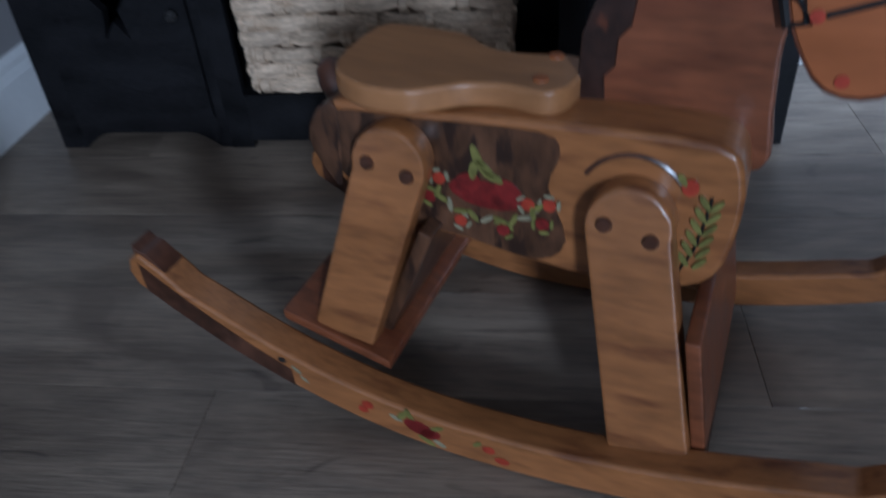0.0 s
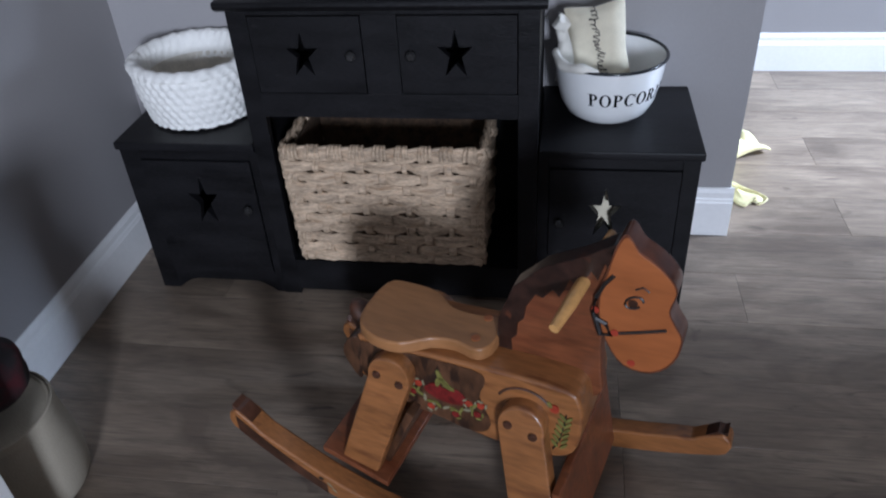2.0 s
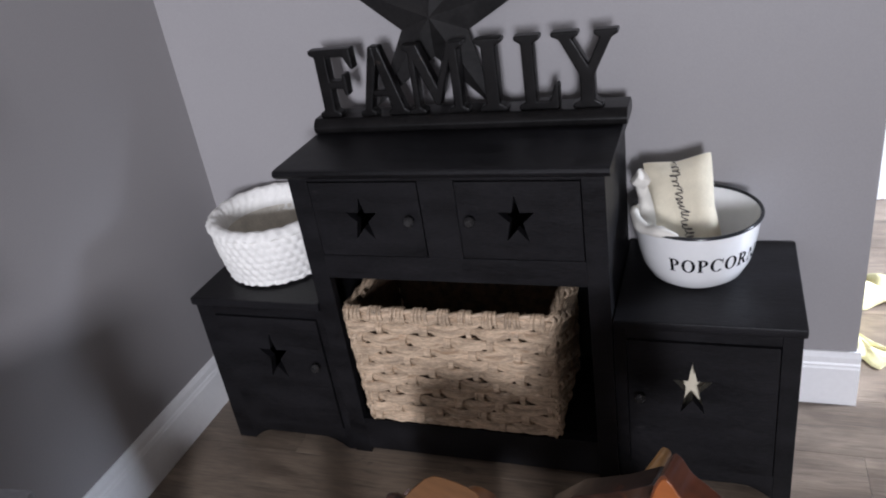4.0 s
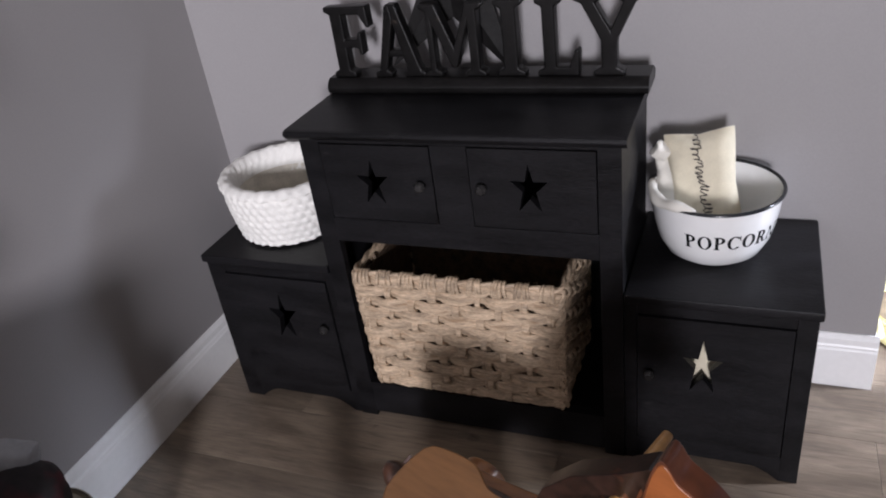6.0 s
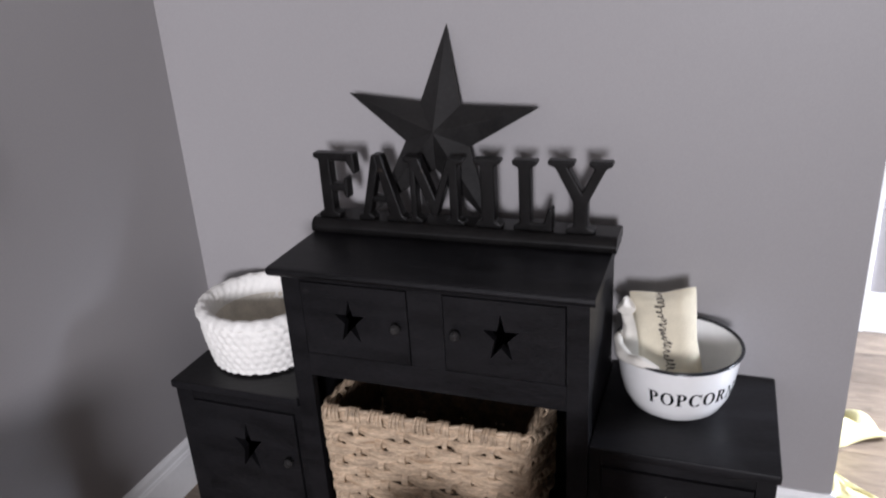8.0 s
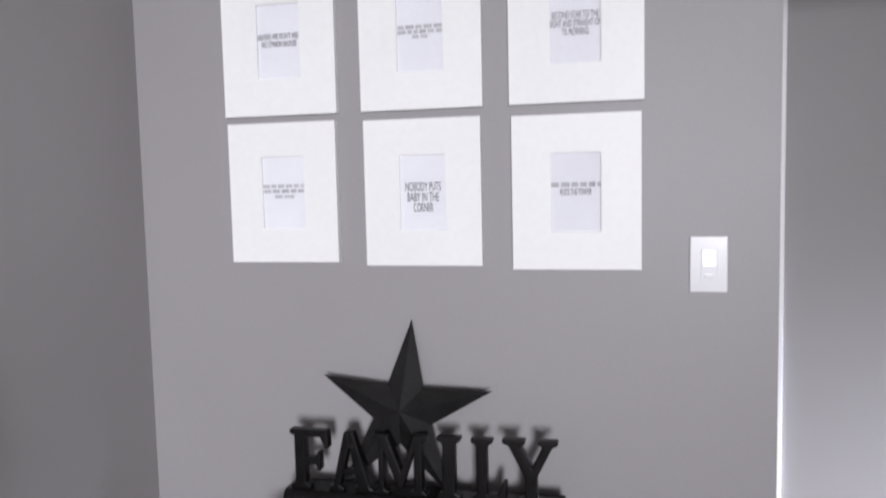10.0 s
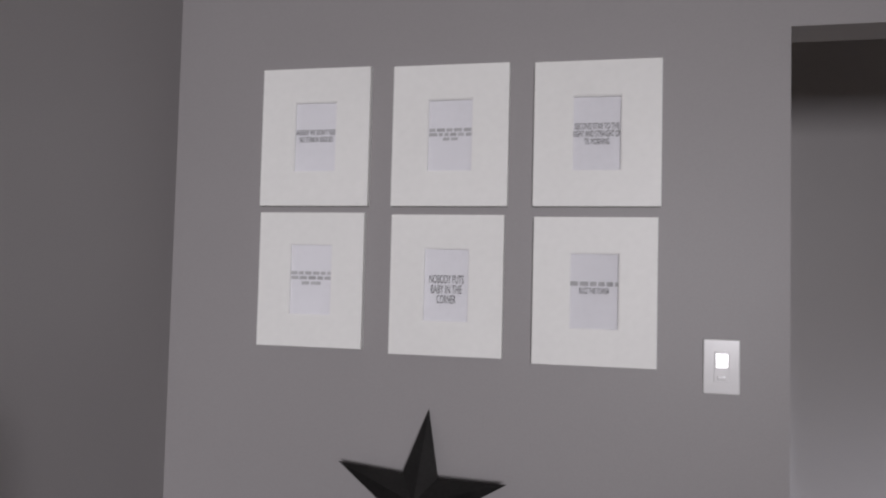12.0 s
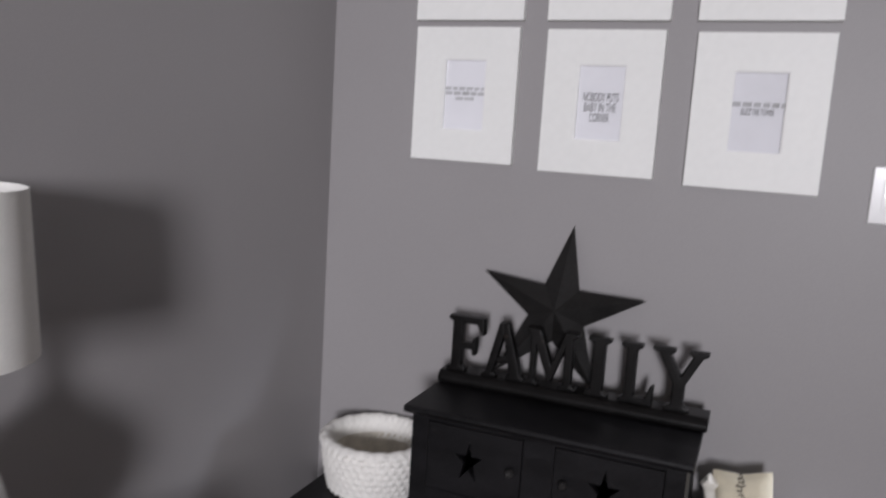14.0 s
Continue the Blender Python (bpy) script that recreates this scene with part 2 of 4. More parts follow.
def boxes(*spans, r=0.0, seg=2):
    """One bmesh of boxes (x0, x1, y0, y1, z0, z1)."""
    bm = bmesh.new()
    for x0, x1, y0, y1, z0, z1 in spans:
        m = Matrix.LocRotScale(((x0 + x1) / 2, (y0 + y1) / 2, (z0 + z1) / 2), None, (abs(x1 - x0), abs(y1 - y0), abs(z1 - z0)))
        bmesh.ops.create_cube(bm, size=1, matrix=m)
    return bevelled(bm, r, seg)


def prism(outline, depth0, depth1, place=None, r=0.0, seg=2, bm=None):
    """A board cut to an outline in the x-z plane, from y = depth0 to y = depth1."""
    own = bmesh.new()
    vs = [own.verts.new((x, depth0, z)) for x, z in outline]
    f = own.faces.new(vs)
    ext = bmesh.ops.extrude_face_region(own, geom=[f])
    bmesh.ops.translate(own, vec=(0, depth1 - depth0, 0), verts=[v for v in ext["geom"] if isinstance(v, bmesh.types.BMVert)])
    bmesh.ops.recalc_face_normals(own, faces=own.faces)
    bevelled(own, r, seg, 20)
    if place is not None:
        own.transform(place)
    return own if bm is None else join(bm, own)


def join(bm, other):
    me = bpy.data.meshes.new("joined")
    other.to_mesh(me)
    other.free()
    bm.from_mesh(me)
    bpy.data.meshes.remove(me)
    return bm


def smooth_outline(points, steps=4):
    """A closed rounded outline through the given corners."""
    out, n = [], len(points)
    for i in range(n):
        a, b, c, d = (Vector(points[(i + k) % n]) for k in (-1, 0, 1, 2))
        for s in range(steps):
            t = s / steps
            out.append(tuple(0.5 * ((2 * b) + (c - a) * t + (2 * a - 5 * b + 4 * c - d) * t * t + (3 * b - a - 3 * c + d) * t ** 3)))
    return out


def revolve(profile, n=48, wobble=None):
    """A turned body about z, from an open profile of (radius, height)."""
    bm, rings = bmesh.new(), []
    for j, (rad, z) in enumerate(profile):
        if rad < 1e-6:
            rings.append([bm.verts.new((0, 0, z))])
            continue
        ring = []
        for i in range(n):
            a = 2 * math.pi * i / n
            rr, zz = (rad, z) if wobble is None else wobble(rad, z, a, j)
            ring.append(bm.verts.new((rr * math.cos(a), rr * math.sin(a), zz)))
        rings.append(ring)
    for p, q in zip(rings, rings[1:]):
        for i in range(n):
            k = (i + 1) % n
            if len(p) == 1 and len(q) > 1:
                bm.faces.new((p[0], q[k], q[i]))
            elif len(q) == 1 and len(p) > 1:
                bm.faces.new((p[i], p[k], q[0]))
            elif len(p) > 1:
                bm.faces.new((p[i], p[k], q[k], q[i]))
    bmesh.ops.recalc_face_normals(bm, faces=bm.faces)
    return bm


def tube(path, radius, n=8, bm=None, flat=1.0, up=Vector((0, 0, 1)), cap=True):
    """A strand along a path; radius may be a list; flat squashes it along up."""
    bm = bm or bmesh.new()
    path = [Vector(p) for p in path]
    rad = radius if isinstance(radius, (list, tuple)) else [radius] * len(path)
    rings = []
    for i, p in enumerate(path):
        d = (path[min(i + 1, len(path) - 1)] - path[max(i - 1, 0)]).normalized()
        s = d.cross(up)
        s = s.normalized() if s.length > 1e-5 else Vector((1, 0, 0))
        u = s.cross(d)
        rings.append([bm.verts.new(p + rad[i] * (math.cos(2 * math.pi * k / n) * s + flat * math.sin(2 * math.pi * k / n) * u)) for k in range(n)])
    for p, q in zip(rings, rings[1:]):
        for k in range(n):
            bm.faces.new((p[k], p[(k + 1) % n], q[(k + 1) % n], q[k]))
    if cap:
        bm.faces.new(rings[0][::-1])
        bm.faces.new(rings[-1])
    return bm


def mesh_object(name, bm, material, smooth=True):
    bmesh.ops.recalc_face_normals(bm, faces=bm.faces)
    me = bpy.data.meshes.new(name)
    bm.to_mesh(me)
    bm.free()
    me.materials.append(material)
    if smooth:
        me.polygons.foreach_set("use_smooth", [True] * len(me.polygons))
        me.set_sharp_from_angle(angle=radians(40))
    ob = new(name, me)
    if smooth and len(me.polygons) < 4000:
        ob.modifiers.new("even_faces", "WEIGHTED_NORMAL").keep_sharp = True
    return ob


def part(name, bm, material, parent, label="", smooth=True):
    ob = mesh_object(name, bm, material, smooth)
    ob.parent = parent
    return tagged(ob, label)


def thing(name, label, category, m=None, group="", kind=""):
    ob = new(name)
    ob.empty_display_size = 0.05
    if m is not None:
        ob.matrix_world = m
    return tagged(ob, label, category, group, kind)


def structure(name, bm, material, label, category, smooth=False):
    return tagged(mesh_object(name, bm, material, smooth), label, category, "", "structure")


def lettering(text, size, depth=0.0006, heavy=0.0):
    """A flat mesh of words in the built-in font, in x-y, centred."""
    cu = bpy.data.curves.new("words", "FONT")
    cu.body, cu.size, cu.align_x, cu.align_y, cu.extrude, cu.offset = text, size, "CENTER", "CENTER", depth, heavy
    ob = new("words", cu)
    bpy.context.view_layer.update()
    me = bpy.data.meshes.new_from_object(ob.evaluated_get(bpy.context.evaluated_depsgraph_get()))
    bm = bmesh.new()
    bm.from_mesh(me)
    bpy.data.objects.remove(ob)
    bpy.data.meshes.remove(me)
    return bm


# ---- the room ----
X1, Y0, YF, TOP = 4.5, -6.4, 1.065, 2.44
WX = 1.505                      # end of the picture wall
structure("wall_left", boxes((-0.12, 0, Y0, YF + 0.12, 0, TOP)), WALL, "warm grey painted wall beside the cabinet", "wall")
structure("wall_back", boxes((0, WX, 0, 0.12, 0, TOP), (WX, 3.4, 0, 0.12, 2.012, TOP), (3.4, X1, 0, 0.12, 0, TOP)), WALL,
          "warm grey painted wall with a wide cased opening", "wall")
structure("wall_far", boxes((0, X1, YF, YF + 0.12, 0, TOP)), WALL, "pale grey hallway wall", "wall")
structure("wall_right", boxes((X1, X1 + 0.12, Y0, 0.2, 0, TOP), (X1, X1 + 0.12, 0.98, YF + 0.12, 0, TOP), (X1, X1 + 0.12, 0.2, 0.98, 0, 0.90),
                              (X1, X1 + 0.12, 0.2, 0.98, 2.10, TOP)), WALL, "grey painted side wall with a window opening", "wall")
structure("wall_behind", boxes((-0.12, 1.90, Y0 - 0.12, Y0, 0, TOP), (2.80, X1 + 0.12, Y0 - 0.12, Y0, 0, TOP), (1.90, 2.80, Y0 - 0.12, Y0, 0, 1.20),
                               (1.90, 2.80, Y0 - 0.12, Y0, 2.40, TOP)), WALL, "grey painted wall with a window opening", "wall")
structure("ceiling", boxes((-0.12, X1 + 0.12, Y0 - 0.12, YF + 0.12, TOP, TOP + 0.1)), CEIL, "plain white painted ceiling", "ceiling")


def skirting(name, a, b, out, h=0.137, t=0.010):
    """A moulded baseboard along the wall from a to b; out is the way into the room."""
    a, b, out = Vector(a), Vector(b), Vector(out)
    prof = [(0, 0), (t, 0), (t, h * 0.70), (t * 0.82, h * 0.735), (t * 0.82, h * 0.77), (t * 0.62, h * 0.80), (t * 0.62, h * 0.90), (t * 0.35, h * 0.97), (t * 0.3, h), (0, h)]
    bm = bmesh.new()
    rows = [[bm.verts.new((*(p + out * d), z)) for d, z in prof] for p in (a, b)]
    for i in range(len(prof)):
        k = (i + 1) % len(prof)
        bm.faces.new((rows[0][i], rows[0][k], rows[1][k], rows[1][i]))
    bm.faces.new(rows[0])
    bm.faces.new(rows[1][::-1])
    return structure(name, bm, WHITE, "white moulded wooden baseboard along the wall", "baseboard")


skirting("baseboard", (0, Y0), (0, 0), (1, 0))
skirting("baseboard", (0.010, 0), (WX + 0.009, 0), (0, -1))
skirting("baseboard", (WX, 0), (WX, 0.12), (1, 0))
skirting("baseboard", (1.715, YF), (X1, YF), (0, -1))
skirting("baseboard", (X1, Y0), (X1, 0.2), (-1, 0))
skirting("baseboard", (0, Y0), (X1, Y0), (0, 1))

door = structure("door_1", boxes((0.86, 1.64, YF - 0.012, YF - 0.001, 0.01, 2.05), r=0.002), WHITE, "white painted hallway door, closed", "door")
part("casing", boxes((1.642, 1.713, YF - 0.02, YF - 0.0005, 0, 2.125), r=0.004), WHITE, door)
part("casing", boxes((0.79, 0.858, YF - 0.02, YF - 0.0005, 0, 2.125), r=0.004), WHITE, door)
part("casing", boxes((0.86, 1.64, YF - 0.02, YF - 0.0005, 2.054, 2.125), r=0.004), WHITE, door)


def window(name, m, w, h):
    """A plain white window in its opening; local x along the wall, z up, centred."""
    ob = thing(name, "white framed window letting in daylight", "window", m, kind="structure")
    f = 0.05
    part("window_frame", boxes((-w / 2, -w / 2 + f, -0.04, 0.04, -h / 2, h / 2), (w / 2 - f, w / 2, -0.04, 0.04, -h / 2, h / 2),
                               (-w / 2 + f, w / 2 - f, -0.04, 0.04, -h / 2, -h / 2 + f), (-w / 2 + f, w / 2 - f, -0.04, 0.04, h / 2 - f, h / 2),
                               (-0.02, 0.02, -0.03, 0.03, -h / 2 + f, h / 2 - f)), WHITE, ob)
    return ob


window("window_1", pose(2.35, Y0 - 0.06, 1.80), 0.9, 1.2)
window("window_2", pose(X1 + 0.06, 0.59, 1.50, 0, 0, 90), 0.78, 1.20)
structure("ground", boxes((-60, 60, -60, 60, -0.5, -0.3)), GREEN_OUT, "green garden ground outside the house", "ground")


# ---- wooden rocking horse ----
HORSE = thing("rocking_horse", "honey stained wooden rocking horse with painted flowers", "rocking horse", pose(0.967, -0.81, 0, 0, 0, -17))


def horse_board(name, outline, v0, v1, material, label="", r=0.005, parent=HORSE, seg=2):
    return part(name, prism(outline, v0, v1, r=r, seg=seg), material, parent, label)


def rocker_height(u):
    """Height of the rocker's underside."""
    return 0.90 * (u + 0.01) ** 2 if u < -0.01 else 0.55 * max(0.0, u) ** 2


def rocker(v0, v1, u0, u1):
    """A sickle rocker with a low step and a rounded, raised nose at both ends."""
    us = [u0 + (u1 - u0) * i / 30 for i in range(31)]
    low = [(u, rocker_height(u)) for u in us]
    high = []
    for u in us[::-1]:
        k = min(u - u0, u1 - u)
        lift = 0.012 * max(0.0, 1 - abs(k - 0.012) / 0.022) - 0.004 * max(0.0, 1 - abs(k - 0.052) / 0.03)
        high.append((u, rocker_height(u) + 0.046 + lift))
    ends = ([(u1 + 0.010, low[-1][1] + 0.008), (u1 + 0.016, low[-1][1] + 0.026), (u1 + 0.012, high[0][1] - 0.010)],
            [(u0 - 0.014, high[-1][1] - 0.010), (u0 - 0.019, low[0][1] + 0.024), (u0 - 0.012, low[0][1] + 0.006)])
    return prism(low + ends[0] + high + ends[1], v0, v1, r=0.005, seg=3)


for v0, v1, u0, u1 in ((-0.170, -0.132, -0.388, 0.372), (0.130, 0.164, -0.342, 0.384)):
    rk = part("rocker", rocker(v0, v1, u0, u1), PINE, HORSE, "curved pine rocker with dark rounded tips")
    for end, sg in ((u0, -1), (u1, 1)):
        us = [end - sg * 0.034 + sg * 0.040 * k / 5 for k in range(6)]
        top = [(u, rocker_height(u) + 0.046 + 0.012 * max(0.0, 1 - abs(abs(end - u) - 0.012) / 0.022) + 0.0006) for u in us]
        line = [(u, z - 0.010) for u, z in top] + top[::-1]
        part("tip_cap", prism(line, v0 + 0.004, v1 - 0.004, r=0.001), DARKWOOD, rk, "dark stained tip")
    # Shade on the rocker's rear face, put in as a thin dark strip.
    us = np.linspace(u0, u0 + 0.17, 14)
    part("dark_face", prism([(u, rocker_height(u) + 0.003) for u in us] + [(u, rocker_height(u) + 0.003 + 0.036 * (1 - 0.35 * k / 13)) for k, u in list(enumerate(us))[::-1]],
                            v0 - 0.0006, v0 + 0.004), DARKWOOD, rk, "dark strip for shade on the rear of the rocker")

BODY = [(-0.192, 0.326), (-0.208, 0.290), (-0.188, 0.252), (-0.12, 0.212), (-0.05, 0.203), (0.050, 0.188), (0.14, 0.192), (0.180, 0.214),
        (0.192, 0.266), (0.190, 0.315), (0.166, 0.343), (0.05, 0.344), (-0.08, 0.338), (-0.17, 0.338)]
body = horse_board("body", smooth_outline(BODY, 3), -0.068, 0.068, PINE, "thick honey pine body block", 0.012, seg=3)
SADDLE_PATCH = [(-0.200, 0.305), (-0.178, 0.258), (-0.11, 0.217), (-0.05, 0.209), (0.02, 0.198), (0.048, 0.225), (0.03, 0.28), (0.040, 0.315), (0.02, 0.334), (-0.10, 0.330), (-0.18, 0.328)]
for v0, v1 in ((-0.0695, -0.060), (0.060, 0.0695)):
    part("saddle_patch", prism(smooth_outline(SADDLE_PATCH, 3), v0, v1), SADDLE, body, "dark brown painted saddle cloth")

SEAT_LINE = [(-0.150, -0.05), (-0.150, 0.045), (-0.115, 0.066), (-0.06, 0.064), (-0.018, 0.036), (0.022, 0.031), (0.060, 0.036), (0.080, 0.022),
             (0.080, -0.030), (0.060, -0.052), (0.022, -0.044), (-0.018, -0.052), (-0.06, -0.084), (-0.115, -0.083)]
seat_mesh = prism(smooth_outline(SEAT_LINE, 3), -0.012, 0.012, r=0.006, seg=3)
for v in seat_mesh.verts:
    x, y, z = v.co
    v.co = (0.95 * x - 0.036, 0.94 * z - 0.008, 0.352 - y + 1.5 * max(0, -x - 0.08) ** 2 + 0.9 * max(0, abs(z) - 0.03) ** 2 + 0.02 * max(0, x))
seat = part("seat", seat_mesh, SEAT, HORSE, "pale pine saddle seat, waisted")
for u, v in ((-0.10, 0.03), (-0.10, -0.03), (0.05, 0.025), (0.05, -0.025)):
    part("plug", revolve([(0, 0.0012), (0.007, 0.001), (0.0075, -0.002), (0, -0.002)], 14), PINE_HEAD, seat)
    seat.children[-1].location = (0.95 * u - 0.036, v - 0.008, 0.3645 + 1.5 * max(0, -u - 0.08) ** 2 + 0.02 * max(0, u))
part("seat_riser", boxes((-0.14, 0.03, -0.045, 0.045, 0.330, 0.3415), r=0.004), SADDLE, HORSE)


def leg(side, top, bottom, v_top, v_low, wide_top, wide_low, name):
    """A splayed round-headed leg board; side is -1 or 1."""
    tu, tw = top
    bu, bw = bottom
    out = [(tu + wide_top * math.cos(a), tw + wide_top * math.sin(a)) for a in np.linspace(math.radians(-8), math.radians(188), 15)]
    out += [(bu - wide_low, bw + 0.006), (bu + wide_low, bw - 0.006)]
    bm = prism(out, -0.014, 0.014, r=0.005, seg=2)
    for q in bm.verts:
        k = max(-0.2, min(1.0, (tw - q.co.z) / (tw - bw)))
        q.co.y += side * (v_top + (v_low - v_top) * k)
    ob = part(name, bm, PINE, HORSE, "broad round-topped pine leg")
    for du, dw in ((-0.020, 0.002), (0.020, -0.006)):
        pin = part("dowel_plug", revolve([(0, 0.003), (0.006, 0.0025), (0.0075, 0.0), (0.0075, -0.006), (0, -0.006)], 14), DARKWOOD, ob)
        k = (tw - (tw + dw)) / (tw - bw)
        pin.matrix_world = pose(tu + du, side * (v_top + (v_low - v_top) * k + 0.0145), tw + dw, 90 if side < 0 else -90)
    return ob


for s in (-1, 1):
    leg(s, (-0.114, 0.292), (-0.176, 0.088), 0.084, 0.112, 0.038, 0.035, "hind_leg")
    leg(s, (0.107, 0.269), (0.155, 0.044), 0.084, 0.134, 0.0375, 0.040, "front_leg")
    arc = [(0.104 + 0.047 * math.cos(a), s * 0.0688, 0.276 + 0.049 * math.sin(a)) for a in np.linspace(math.radians(35), math.radians(150), 12)]
    part("carved_line", tube(arc, 0.0022, 6), DARKWOOD, body, "dark carved line round the leg")
part("cross_board", prism([(0.168, 0.190), (0.182, 0.190), (0.206, 0.045), (0.192, 0.045)], -0.131, 0.131, r=0.003), PINE_RED, HORSE, "reddish board between the front legs")
part("cross_board", prism([(-0.088, 0.226), (-0.074, 0.220), (-0.132, 0.082), (-0.146, 0.086)], -0.098, 0.098, r=0.003), SADDLE, HORSE, "dark speckled board between the hind legs")
part("foot_board", prism([(-0.245, 0.097), (-0.120, 0.059), (-0.120, 0.071), (-0.245, 0.111)], -0.131, 0.129, r=0.003), PINE_RED, HORSE, "board across the rockers under the hind legs")

NECK = [(0.045, 0.335), (0.047, 0.400), (0.070, 0.460), (0.110, 0.502), (0.168, 0.536), (0.205, 0.558), (0.222, 0.51), (0.212, 0.46), (0.198, 0.41), (0.201, 0.345),
        (0.200, 0.295), (0.12, 0.28), (0.06, 0.29)]
neck = horse_board("neck", smooth_outline(NECK, 3), -0.0145, 0.0145, PINE_RED, "dark red-brown stained neck board")
HEAD = [(0.198, 0.535), (0.203, 0.560), (0.209, 0.582), (0.217, 0.597), (0.226, 0.592), (0.237, 0.576), (0.260, 0.562), (0.281, 0.543), (0.291, 0.522), (0.285, 0.490),
        (0.295, 0.468), (0.307, 0.444), (0.299, 0.402), (0.272, 0.373), (0.232, 0.374), (0.205, 0.410), (0.191, 0.452), (0.190, 0.500)]
head = horse_board("head", smooth_outline(HEAD, 3), -0.0188, 0.0188, PINE_EDGE, "horse head board with dark red-brown edges", 0.003, seg=2)
mid_u, mid_w = 0.245, 0.480
for v0, v1 in ((-0.0199, -0.0160), (0.0160, 0.0199)):
    part("face", prism([(mid_u + (u - mid_u) * 0.955, mid_w + (w - mid_w) * 0.965) for u, w in smooth_outline(HEAD, 3)], v0, v1, r=0.0008, seg=1), PINE_HEAD, head, "orange honey pine face")
MANE = [(0.038, 0.338), (0.041, 0.402), (0.065, 0.468), (0.108, 0.513), (0.166, 0.547), (0.203, 0.575), (0.214, 0.578), (0.219, 0.550), (0.211, 0.560), (0.200, 0.532), (0.194, 0.541),
        (0.186, 0.512), (0.176, 0.524), (0.160, 0.490), (0.148, 0.503), (0.134, 0.467), (0.124, 0.478), (0.110, 0.459), (0.099, 0.462), (0.085, 0.436), (0.082, 0.412), (0.072, 0.400),
        (0.071, 0.376), (0.062, 0.366), (0.064, 0.340), (0.078, 0.328), (0.055, 0.328)]
part("mane", prism(MANE, -0.0158, 0.0158, r=0.001, seg=1), MANE_PAINT, neck, "dark painted jagged mane")
RUMP = [(-0.198, 0.326), (-0.213, 0.292), (-0.196, 0.254), (-0.182, 0.245), (-0.176, 0.330)]
part("rump_board", prism(smooth_outline(RUMP, 3), -0.0704, 0.0704, r=0.008), SADDLE, HORSE, "dark painted rump")
part("tail", tube([(-0.186, 0.0, 0.295), (-0.204, 0.0, 0.315), (-0.216, 0.0, 0.330), (-0.222, 0.0, 0.340), (-0.224, 0.0, 0.346)], [0.024, 0.024, 0.020, 0.014, 0.005], 16), DARKWOOD, HORSE, "short red-brown wooden tail")
handle = part("handle", tube([(0.156, -0.108, 0.493), (0.162, -0.06, 0.499), (0.168, 0.0, 0.505), (0.172, 0.06, 0.507), (0.174, 0.105, 0.508)], [0.0072, 0.0098, 0.0098, 0.0094, 0.0070], 14), DOWEL, HORSE, "pale turned dowel handle")

